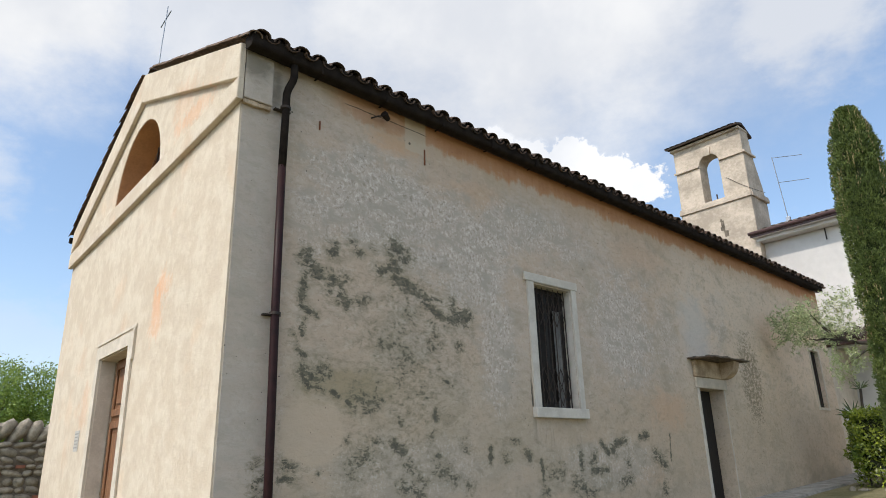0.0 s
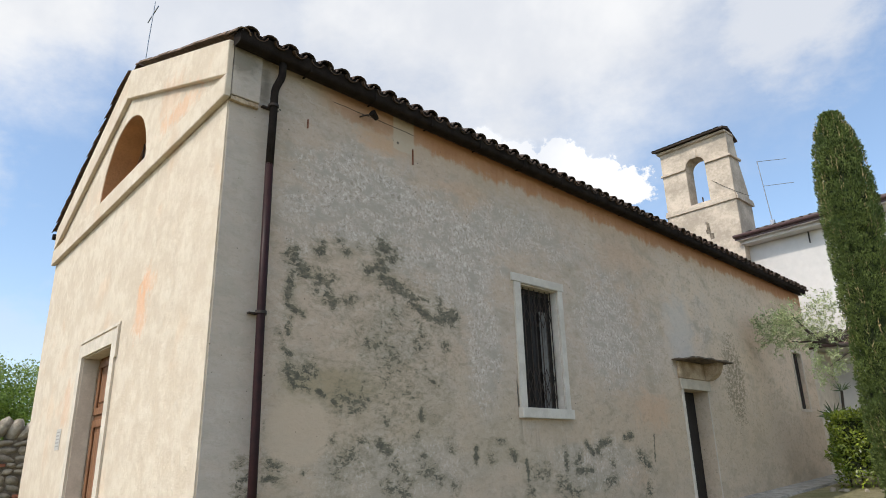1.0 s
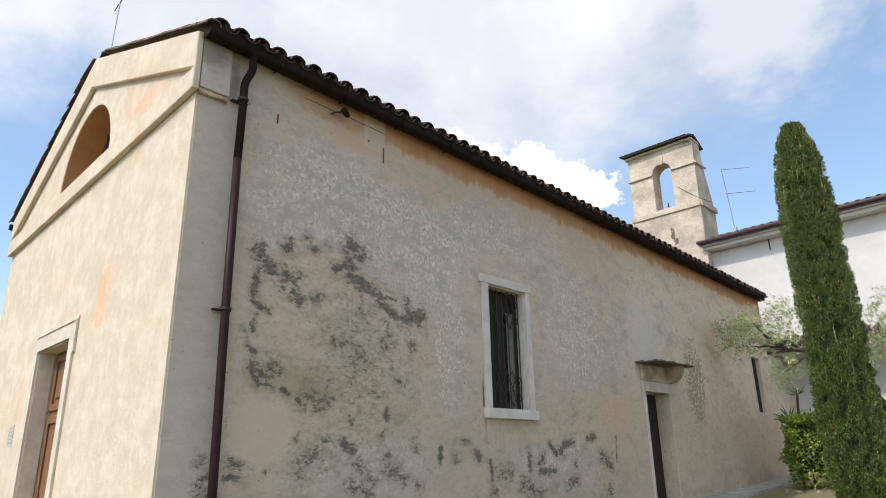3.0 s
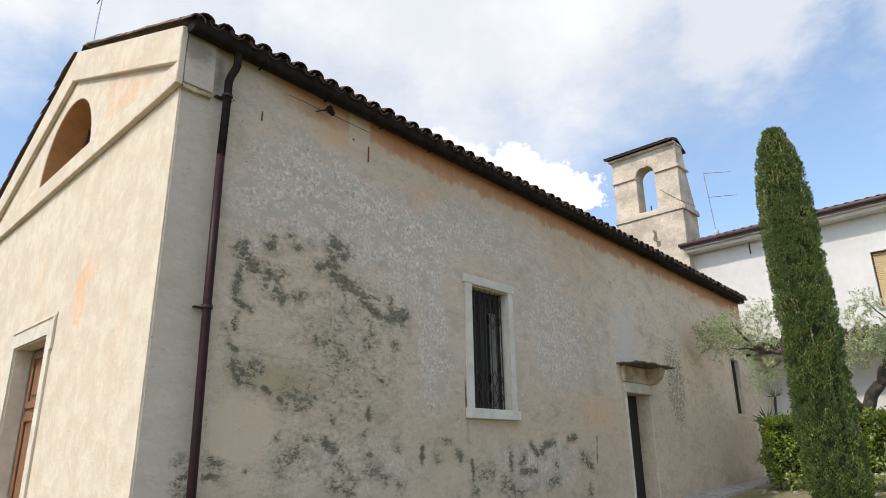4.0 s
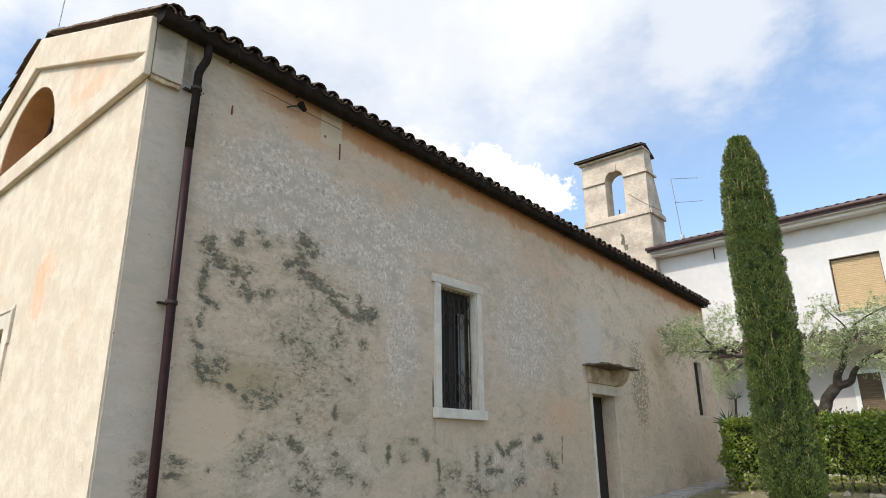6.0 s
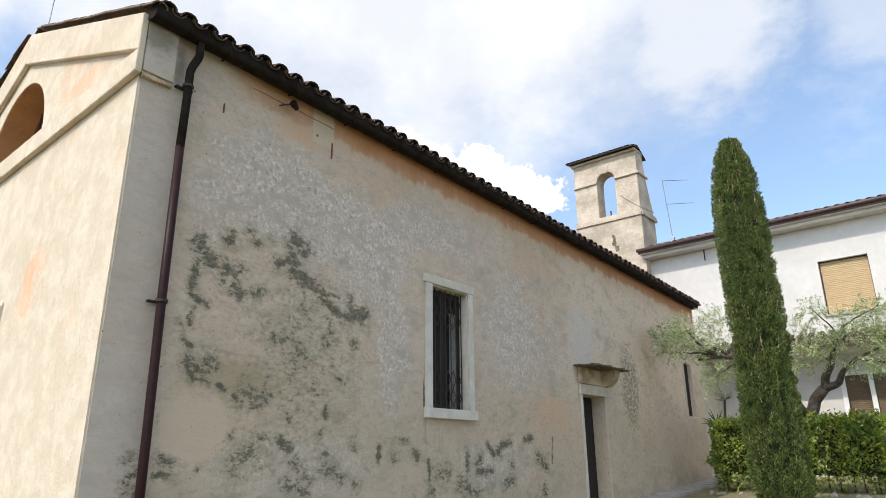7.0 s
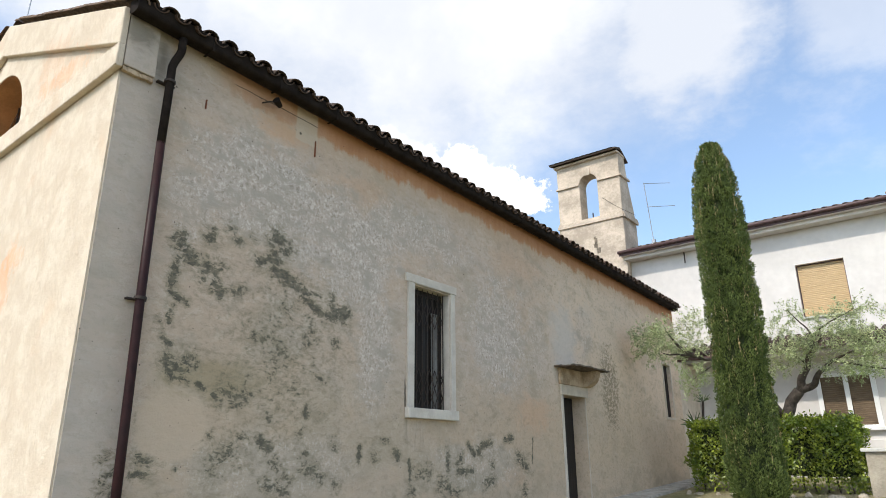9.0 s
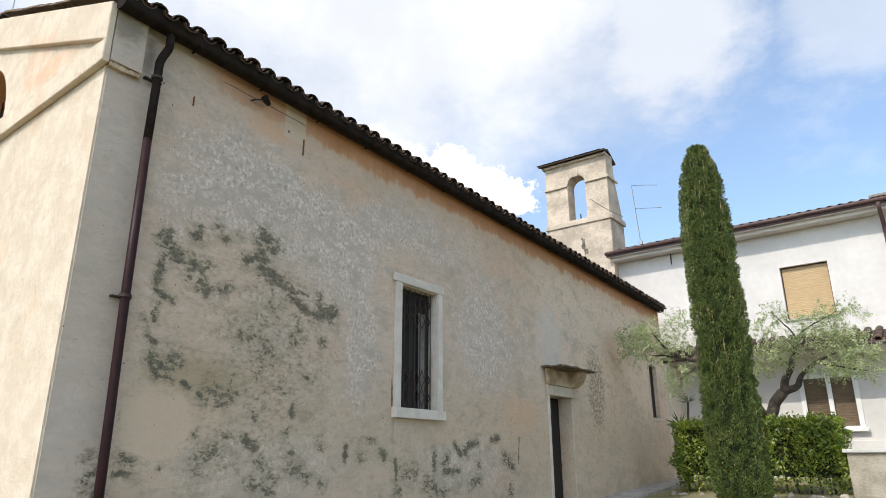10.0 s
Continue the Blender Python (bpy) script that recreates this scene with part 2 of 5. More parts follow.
def shaded_plaster():
    m, n = material("weathered_lime_plaster")
    x, y, z = n.split(n.pos)
    ze = n.math("ADD", z, n.math("ADD", n.math("MULTIPLY", y, 0.0215), n.math("MULTIPLY", n.math("MULTIPLY", y, y), 0.00024)))

    def layer(col, mask, amount, tone):
        return n.mix(n.math("MULTIPLY", mask, amount, clamp=True), col, tone)

    def times(*a):
        out = a[0]
        for b in a[1:]:
            out = n.math("MULTIPLY", out, b)
        return out

    def ragged(v, noise_v, amount):
        return n.math("ADD", v, n.math("MULTIPLY", n.math("SUBTRACT", noise_v, 0.5), amount))

    def less(v, amount=1.0):
        return n.math("SUBTRACT", 1.0, n.math("MULTIPLY", v, amount))

    wide = n.scaled(n.pos, (1, 0.62, 1))             # blotches a little longer than high
    big_n = n.noise(wide, 0.6, 5, 0.6)
    mid_n = n.noise(wide, 2.6, 7, 0.68, 0.3)
    blot = n.noise(wide, 6.0, 6, 0.66, 0.5)
    fine_n = n.noise(wide, 17.0, 5, 0.68)
    grit = n.noise(n.pos, 75.0, 3, 0.6)
    flake = n.noise(n.scaled(n.pos, (1, 0.85, 0.75)), 24.0, 5, 0.66, 0.6)
    chip = n.noise(n.scaled(n.pos, (1, 0.8, 1)), 44.0, 2, 0.5, 0.8)
    streak = n.noise(n.scaled(n.pos, (1, 4.0, 0.5)), 2.0, 6, 0.65)
    # smooth coats: warm buff, going to cool grey in clouds
    cool_f = n.math("ADD", n.math("MULTIPLY", mid_n, 0.5), n.math("MULTIPLY", big_n, 0.5))
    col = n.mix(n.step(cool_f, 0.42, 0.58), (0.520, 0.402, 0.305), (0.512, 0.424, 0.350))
    # far end painted paler, for light bounced off the lawn and house
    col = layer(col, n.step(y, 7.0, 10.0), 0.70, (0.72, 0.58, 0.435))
    veil = n.noise(wide, 1.3, 6, 0.7, 0.6)
    col = layer(col, n.step(veil, 0.50, 0.64), 0.45, (0.375, 0.315, 0.225))
    col = layer(col, n.step(veil, 0.46, 0.34), 0.40, (0.585, 0.505, 0.415))
    col = layer(col, n.step(mid_n, 0.50, 0.64), 0.45, (0.40, 0.325, 0.235))
    col = layer(col, n.step(blot, 0.52, 0.68), 0.38, (0.655, 0.565, 0.465))
    col = layer(col, n.step(blot, 0.47, 0.34), 0.45, (0.36, 0.295, 0.21))
    col = layer(col, times(n.step(ragged(z, veil, 1.6), 2.5, 1.5), n.step(y, 0.55, 0.8)), 0.45, (0.475, 0.37, 0.255))
    col = layer(col, n.step(fine_n, 0.54, 0.61), 0.36, (0.36, 0.285, 0.205))
    blue = n.step(ragged(blob(n, y, z, 9.15, 3.25, 0.75, 1.0), mid_n, 1.4), 0.0, 0.7)
    col = layer(col, blue, 0.65, (0.565, 0.525, 0.475))
    for cy, cz, ry, rz, a in ((7.9, 1.75, 0.9, 0.45, 0.45), (2.1, 4.9, 0.6, 0.22, 0.75), (3.5, 4.55, 0.8, 0.3, 0.35), (7.6, 4.4, 1.3, 0.35, 0.25), (1.1, 1.35, 0.35, 0.25, 0.25), (7.2, 0.75, 0.45, 0.25, 0.4), (12.6, 3.6, 1.2, 0.7, 0.25)):
        ochre = n.step(ragged(blob(n, y, z, cy, cz, ry, rz), blot, 2.2), 0.05, 0.75)
        col = layer(col, ochre, a, (0.58, 0.365, 0.225))
    # flaked coat: grey ground, white scabs of limewash, shade between them painted dark
    zone = None
    for cy, cz, ry, rz, a in FLAKED:
        b = n.math("MULTIPLY", n.step(ragged(blob(n, y, z, cy, cz, ry, rz), mid_n, 1.6), -0.05, 0.5), a)
        zone = b if zone is None else n.math("MAXIMUM", zone, b)
    zone = times(zone, n.step(y, 0.55, 0.8), less(n.step(blob(n, y, z, 5.0, 2.55, 0.95, 1.35), 0.0, 0.15)))
    col = layer(col, zone, 0.60, (0.520, 0.452, 0.392))
    col = layer(col, times(zone, n.step(blot, 0.52, 0.40)), 0.45, (0.36, 0.318, 0.258))
    thick = n.math("ADD", 0.10, n.math("MULTIPLY", zone, 0.90))
    scab = times(n.step(flake, 0.555, 0.60), n.step(blot, 0.40, 0.54), thick)
    bit = times(n.step(chip, 0.60, 0.66), n.step(blot, 0.45, 0.58), thick)
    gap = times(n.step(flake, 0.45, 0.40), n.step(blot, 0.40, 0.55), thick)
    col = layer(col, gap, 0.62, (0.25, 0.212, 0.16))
    pale = n.math("MAXIMUM", scab, bit)
    col = layer(col, pale, 0.64, (0.74, 0.685, 0.61))
    # the orange-brown band that bleeds from under the eave, running down in tongues
    edge = ragged(ragged(ze, mid_n, 0.50), streak, 0.30)
    on = times(n.step(y, 0.95, 1.5), n.math("ADD", 0.62, n.math("MULTIPLY", n.step(y, 2.3, 3.0), 0.38)))
    col = layer(col, times(n.step(edge, 4.70, 5.08), on), 0.45, (0.57, 0.40, 0.255))
    col = layer(col, times(n.step(edge, 5.02, 5.13), on), 0.80, (0.47, 0.215, 0.095))
    col = layer(col, times(n.step(edge, 5.12, 5.30), on), 0.60, (0.36, 0.165, 0.075))
    patch = times(n.step(y, 2.22, 2.25), n.step(y, 2.60, 2.57), n.step(ragged(ze, mid_n, 0.15), 4.90, 4.93))
    col = layer(col, patch, 0.7, (0.55, 0.465, 0.35))
    # soiled foot, runs under the window sill, damp by the far corner
    col = layer(col, times(n.step(z, 1.5, 0.3), n.step(mid_n, 0.40, 0.60)), 0.30, (0.335, 0.285, 0.20))
    runs = times(n.step(z, 1.0, 1.5), n.step(z, 1.545, 1.50), n.step(y, 4.35, 4.45), n.step(y, 5.65, 5.55), n.step(streak, 0.52, 0.60))
    col = layer(col, runs, 0.6, (0.26, 0.225, 0.165))
    damp = n.step(ragged(blob(n, y, z, 14.9, 0.35, 2.4, 0.45), blot, 1.8), 0.0, 0.8)
    col = layer(col, damp, 0.45, (0.27, 0.235, 0.175))
    # smooth grey strip by the corner, clean repair low beside the pipe
    col = layer(col, n.step(ragged(y, mid_n, 0.05), 0.56, 0.50), 0.45, (0.455, 0.412, 0.360))
    clean = n.step(ragged(blob(n, y, z, 1.02, 1.32, 0.50, 0.42), mid_n, 0.7), 0.10, 0.30)
    col = layer(col, clean, 0.75, (0.56, 0.44, 0.325))
    # mould: soft olive-grey halo, dark ragged heart
    total = None
    for k, st in enumerate(MOULD_CREST + MOULD_TAIL + MOULD_NEAR_FOOT + MOULD_FOOT + MOULD_MID_FOOT + MOULD_FAR_FOOT):
        if k % 8 == 0:        # strokes are worked out eight at a time, to keep the node stack small
            flat_p = n.t.nodes.new("ShaderNodeCombineXYZ")
            for q, v in enumerate((0.0, y if total is None else n.math("MULTIPLY_ADD", total, 1e-5, y), z)):
                n.put(flat_p, f"i{q}", v)
        b = stroke(n, flat_p.outputs[0], *st[:4], st[4] * 1.35, st[5])
        total = b if total is None else n.math("MAXIMUM", total, b)
    wob = n.noise(wide, 7.0, 8, 0.70, 0.7)
    wob2 = n.noise(wide, 24.0, 5, 0.68, 0.8)
    rag = n.math("ADD", n.math("MULTIPLY", n.math("SUBTRACT", wob, 0.5), 3.0), n.math("MULTIPLY", n.math("SUBTRACT", wob2, 0.5), 3.4))
    near_m = n.step(total, -1.6, -0.1)
    hard = times(n.step(n.math("ADD", total, rag), 0.24, 0.62), n.step(total, -0.9, 0.1))
    soft = times(n.step(n.math("ADD", total, n.math("MULTIPLY", rag, 1.3)), -0.7, 0.6), near_m)
    # loose specks over the lower wall
    low = times(n.step(z, 2.9, 1.3), n.step(y, 8.0, 7.7), n.step(y, 0.6, 1.0))
    speck = times(n.step(wob, 0.50, 0.61), n.step(mid_n, 0.42, 0.56), low)
    keep = less(clean, 0.9)
    tan = n.step(ragged(blob(n, y, z, 1.40, 1.80, 0.75, 0.30), blot, 1.8), 0.0, 0.7)
    col = layer(col, tan, 0.55, (0.31, 0.245, 0.135))
    soot = n.math("MAXIMUM", n.step(ragged(blob(n, y, z, 0.12, 5.22, 0.26, 0.26), blot, 2.2), -0.2, 0.6), n.step(ragged(blob(n, y, z, 0.42, 5.05, 0.10, 0.35), blot, 1.8), 0.0, 0.8))
    col = layer(col, soot, 0.72, (0.19, 0.165, 0.125))
    col = layer(col, times(n.math("MAXIMUM", soft, n.math("MULTIPLY", speck, 0.62)), keep), 0.66, (0.235, 0.205, 0.138))
    bare = less(n.math("MULTIPLY", n.step(flake, 0.57, 0.63), n.step(wob2, 0.40, 0.55)), 0.75)
    col = layer(col, times(hard, keep, bare, n.math("ADD", 0.62, n.math("MULTIPLY", n.step(fine_n, 0.40, 0.58), 0.38))), 0.90, (0.098, 0.092, 0.070))
    # brown scar of a torn-off creeper past the side door
    scar = n.math("ADD", blob(n, y, z, 11.25, 2.45, 0.62, 1.2), n.math("MULTIPLY", rag, 0.40))
    col = layer(col, times(n.step(scar, 0.15, 0.5), n.step(fine_n, 0.40, 0.54)), 0.72, (0.215, 0.175, 0.115))
    # cracks under the eave and beside the window, pocked holes
    crack = times(n.step(n.math("ABSOLUTE", n.math("SUBTRACT", ragged(ze, wob, 0.05), 5.215)), 0.009, 0.003), n.step(y, 1.28, 1.34), n.step(y, 2.62, 2.55))
    crack2 = times(n.step(n.math("ABSOLUTE", n.math("SUBTRACT", ragged(y, wob, 0.06), 4.395)), 0.022, 0.008), n.step(z, 1.66, 1.70), n.step(z, 2.15, 1.9))
    hole = n.math("MAXIMUM", n.step(n.noise(n.pos, 24.0, 1, 0.3), 0.785, 0.81), n.step(blob(n, y, z, 2.31, 4.96, 0.022, 0.022), 0.0, 0.3))
    col = layer(col, n.math("MAXIMUM", n.math("MAXIMUM", crack, crack2), hole), 0.85, (0.07, 0.06, 0.045))
    h = n.math("ADD", n.math("MULTIPLY", mid_n, 0.9), n.math("ADD", n.math("MULTIPLY", fine_n, 0.30), n.math("MULTIPLY", grit, 0.07)))
    h = n.math("ADD", h, n.math("MULTIPLY", blot, 0.5))
    finish(n, col, 0.92, h, 0.022, 0, 0.15)
    return m


def lit_plaster():
    m, n = material("pale_lime_plaster")
    x, y, z = n.split(n.pos)
    big_n, mid_n = n.noise(n.pos, 0.7, 4), n.noise(n.pos, 3.0, 6, 0.65)
    fine_n = n.noise(n.scaled(n.pos, (1, 1, 0.28)), 8.0, 6, 0.7, 0.6)
    grit = n.noise(n.pos, 55.0, 3)
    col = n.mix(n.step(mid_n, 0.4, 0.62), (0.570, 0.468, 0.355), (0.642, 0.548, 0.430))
    col = n.mix(n.math("MULTIPLY", n.step(fine_n, 0.55, 0.72), 0.35), col, (0.53, 0.42, 0.31))
    och = n.step(n.math("ADD", n.noise(n.pos, 0.9, 4, 0.6), 0.0), 0.56, 0.70)
    col = n.mix(n.math("MULTIPLY", och, 0.30), col, (0.66, 0.44, 0.28))
    rough_n = n.noise(n.scaled(n.pos, (1, 1, 0.7)), 7.0, 6, 0.7, 0.5)
    for cx, cz, rx, rz, a in ((-2.15, 2.85, 0.30, 0.50, 0.55), (-2.0, 3.15, 0.32, 0.30, 0.45), (-1.55, 5.25, 1.1, 0.20, 0.42), (-5.2, 1.95, 0.35, 0.5, 0.28), (-1.9, 5.6, 0.8, 0.35, 0.22)):
        s = n.math("ADD", blob(n, x, z, cx, cz, rx, rz), n.math("MULTIPLY", n.math("SUBTRACT", rough_n, 0.5), 2.6))
        col = n.mix(n.math("MULTIPLY", n.step(s, 0.0, 0.8), a), col, (0.72, 0.37, 0.20))
    scuff = n.math("MULTIPLY", n.step(rough_n, 0.54, 0.66), n.step(mid_n, 0.42, 0.56))
    col = n.mix(n.math("MULTIPLY", scuff, 0.35), col, (0.50, 0.395, 0.28))
    h = n.math("ADD", n.math("MULTIPLY", mid_n, 0.7), n.math("ADD", n.math("MULTIPLY", fine_n, 0.8), n.math("MULTIPLY", grit, 0.12)))
    finish(n, col, 0.92, h, 0.040, 0, 0.15)
    return m


def tile_clay():
    m, n = material("weathered_roof_clay")
    f = n.noise(n.pos, 18.0, 5, 0.65)
    col = n.mix(n.step(f, 0.35, 0.65), (0.085, 0.058, 0.046), (0.042, 0.037, 0.032))
    col = n.mix(n.math("MULTIPLY", n.rnd, 0.5), col, (0.13, 0.075, 0.05))
    col = n.mix(n.step(n.noise(n.pos, 40, 3), 0.6, 0.7), col, (0.12, 0.115, 0.085))
    finish(n, col, 0.9, f, 0.006, 0, 0.2)
    return m


def leafy(name, a, b, c, rough=0.5, soft=0.25):
    m, n = material(name)
    col = n.mix(n.isl, a, b)
    col = n.mix(n.step(n.noise(n.pos, 2.5, 3), 0.45, 0.7), col, c)
    finish(n, col, rough, None, 0, 0, 0.35)
    tr = n.add("ShaderNodeBsdfTranslucent", Color=n.mix(0.5, col, b))
    mx = n.add("ShaderNodeMixShader", i0=soft, i1=n.bsdf.outputs[0], i2=tr.outputs[0])
    outn = [k for k in n.t.nodes if k.bl_idname == "ShaderNodeOutputMaterial"][0]
    n.t.links.new(mx.outputs[0], outn.inputs[0])
    return m


M_PALE_TILE = plain("pale_grey_roof_clay", (0.30, 0.25, 0.21), (0.17, 0.145, 0.125), 12, 0.9, 0.006, 0, 0.3)
# verge clay is browner than M_TILE, and painted paler for the sun on it
M_VERGE = plain("brown_sunlit_verge_clay", (0.24, 0.155, 0.105), (0.10, 0.075, 0.055), 14, 0.9, 0.008, 0, 0.3)
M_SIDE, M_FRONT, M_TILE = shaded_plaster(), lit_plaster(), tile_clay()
M_STONE = plain("pale_dressed_stone", (0.60, 0.55, 0.48), (0.50, 0.45, 0.385), 5, 0.75, 0.004)
M_STONE_WARM = plain("warm_dressed_stone", (0.62, 0.54, 0.44), (0.50, 0.43, 0.34), 5, 0.8, 0.005)
M_OCHRE = plain("ochre_plaster", (0.50, 0.27, 0.13), (0.38, 0.20, 0.10), 3, 0.9, 0.008)
M_COVE = plain("buff_plaster", (0.52, 0.40, 0.27), (0.30, 0.21, 0.13), 5, 0.9, 0.006)
M_SLATE = plain("dark_mossy_slab", (0.20, 0.145, 0.105), (0.085, 0.072, 0.058), 9, 0.9, 0.012)
M_BELL = plain("bell_gable_plaster", (0.60, 0.50, 0.395), (0.37, 0.305, 0.235), 1.4, 0.9, 0.012)
M_GUTTER = plain("dark_brown_sheet_metal", (0.016, 0.012, 0.010), (0.026, 0.020, 0.016), 8, 0.85, 0.001, 0.0, 0.0, 0.06)
M_PIPE = plain("faded_maroon_sheet_metal", (0.036, 0.015, 0.015), (0.022, 0.011, 0.011), 6, 0.45, 0.001, 0, 0, 0.12)
M_IRON = plain("rusted_iron", (0.034, 0.028, 0.025), (0.052, 0.035, 0.026), 20, 0.7, 0.001)
M_RUST = plain("rust_red_iron", (0.26, 0.09, 0.04), (0.16, 0.06, 0.03), 20, 0.8, 0.001)
M_CURTAIN = plain("grey_curtain_cloth", (0.19, 0.185, 0.17), (0.12, 0.115, 0.11), 4, 0.9, 0.002)
M_WHITE = plain("white_painted_wall", (0.67, 0.63, 0.585), (0.585, 0.55, 0.51), 0.7, 0.85, 0.002)
M_WHITE_TRIM = plain("white_painted_wood", (0.80, 0.79, 0.76), (0.74, 0.73, 0.70), 3, 0.5, 0.001)
M_FASCIA = plain("maroon_brown_gutter_paint", (0.10, 0.055, 0.050), (0.07, 0.042, 0.040), 6, 0.45, 0.001)
M_CONCRETE = plain("grey_concrete_paving", (0.40, 0.375, 0.335), (0.24, 0.225, 0.20), 5, 0.9, 0.012)
M_CAP = plain("pale_coping_stone", (0.62, 0.60, 0.56), (0.48, 0.46, 0.42), 4, 0.8, 0.004)
M_GARDEN_WALL = plain("beige_rendered_garden_wall", (0.42, 0.37, 0.29), (0.28, 0.245, 0.19), 2.5, 0.9, 0.012)
M_BARK = plain("grey_olive_bark", (0.115, 0.092, 0.072), (0.05, 0.04, 0.033), 9, 0.9, 0.03)
M_COBBLE = plain("river_cobble_stone", (0.50, 0.43, 0.33), (0.27, 0.23, 0.175), 9, 0.9, 0.02, 0, 0.45)
M_BRICK = plain("old_red_brick", (0.36, 0.14, 0.08), (0.26, 0.11, 0.07), 9, 0.9, 0.006)
M_MORTAR = plain("rough_lime_mortar", (0.27, 0.22, 0.165), (0.15, 0.125, 0.095), 9, 0.95, 0.03)
M_SOIL = plain("dark_garden_soil", (0.11, 0.085, 0.06), (0.055, 0.045, 0.033), 9, 0.95, 0.03)
M_PLAQUE = plain("grey_stone_plaque", (0.50, 0.46, 0.41), (0.42, 0.39, 0.35), 12, 0.7, 0.002)
M_INK = plain("dark_engraved_lines", (0.30, 0.28, 0.255), (0.34, 0.32, 0.29), 20, 0.8, 0.001)
M_STEEL = plain("galvanised_steel", (0.35, 0.36, 0.38), (0.26, 0.27, 0.29), 20, 0.4, 0.001, 0.7)
M_GLASS = plain("dark_window_glass", (0.016, 0.013, 0.011), (0.026, 0.021, 0.018), 2, 0.30, 0.0, 0, 0, 0.08)
M_CYPRESS = leafy("cypress_sprays", (0.014, 0.028, 0.008), (0.23, 0.29, 0.075), (0.062, 0.095, 0.024), 0.6, 0.16)
M_CYPRESS_TWIG = plain("dry_cypress_twigs", (0.46, 0.37, 0.18), (0.32, 0.24, 0.11), 12, 0.9, 0.002)
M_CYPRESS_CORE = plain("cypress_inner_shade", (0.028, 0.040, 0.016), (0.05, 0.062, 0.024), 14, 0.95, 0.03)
M_HEDGE = leafy("laurel_hedge_leaves", (0.022, 0.052, 0.008), (0.36, 0.42, 0.05), (0.09, 0.145, 0.018), 0.36, 0.16)
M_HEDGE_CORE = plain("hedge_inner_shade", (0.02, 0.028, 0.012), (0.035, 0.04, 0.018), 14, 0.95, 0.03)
M_OLIVE = leafy("olive_leaves", (0.09, 0.125, 0.042), (0.66, 0.70, 0.40), (0.29, 0.36, 0.15), 0.40, 0.16)
M_TREE = leafy("broadleaf_foliage", (0.07, 0.13, 0.022), (0.34, 0.44, 0.08), (0.15, 0.24, 0.04), 0.5, 0.22)
M_YUCCA = leafy("yucca_blades", (0.07, 0.10, 0.045), (0.12, 0.15, 0.07), (0.09, 0.12, 0.05), 0.5, 0.15)


def wood_material(name, a, b, grain):
    m, n = material(name)
    g = n.noise(n.scaled(n.pos, grain), 4.0, 5, 0.6, 0.6)
    col = n.mix(n.step(g, 0.35, 0.68), a, b)
    finish(n, col, 0.55, g, 0.002, 0, 0.3)
    return m


M_WOOD = wood_material("varnished_brown_wood", (0.25, 0.118, 0.055), (0.145, 0.066, 0.032), (9, 9, 1))
M_DARKWOOD = wood_material("blackened_timber", (0.022, 0.017, 0.014), (0.012, 0.010, 0.009), (9, 9, 1))
M_SHUTTER = wood_material("honey_coloured_shutter_wood", (0.60, 0.43, 0.235), (0.50, 0.35, 0.185), (1.2, 6, 14))
M_BROWN_SHUTTER = wood_material("brown_shutter_wood", (0.20, 0.14, 0.085), (0.13, 0.09, 0.055), (1.2, 6, 14))


def ground_material():
    m, n = material("dry_lawn")
    f, g = n.noise(n.pos, 1.2, 5), n.noise(n.pos, 30, 4)
    col = n.mix(n.step(f, 0.4, 0.6), (0.19, 0.175, 0.085), (0.27, 0.235, 0.14))
    col = n.mix(n.math("MULTIPLY", n.step(g, 0.45, 0.65), 0.5), col, (0.12, 0.115, 0.05))
    finish(n, col, 0.95, g, 0.03, 0, 0.1)
    return m


M_LAWN = ground_material()


# ---- building blocks ----
def obj_from(name, bm, mat, smooth=False):
    me = bpy.data.meshes.new(name)
    bm.normal_update()
    bm.to_mesh(me)
    bm.free()
    me.materials.append(mat)
    if smooth:
        me.polygons.foreach_set("use_smooth", [True] * len(me.polygons))
    return new(name, me)


def part(name, bm, mat, parent, label="", smooth=False):
    ob = obj_from(name, bm, mat, smooth)
    ob.parent = parent
    if label:
        tagged(ob, label)
    return ob


def thing(name, label, category, kind="", group=""):
    return tagged(new(name), label, category, group, kind)


def box(bm, x0, x1, y0, y1, z0, z1, bevel=0.0):
    m = Matrix.Translation(((x0 + x1) / 2, (y0 + y1) / 2, (z0 + z1) / 2)) @ Matrix.Diagonal((abs(x1 - x0), abs(y1 - y0), abs(z1 - z0), 1))
    r = bmesh.ops.create_cube(bm, size=1, matrix=m)
    if bevel:
        edges = list({e for v in r["verts"] for e in v.link_edges})
        bmesh.ops.bevel(bm, geom=edges, offset=bevel, segments=2, affect="EDGES", profile=0.5)
    return bm


def boxes(*items, bevel=0.0):
    bm = bmesh.new()
    for b in items:
        box(bm, *b, bevel=bevel)
    return bm


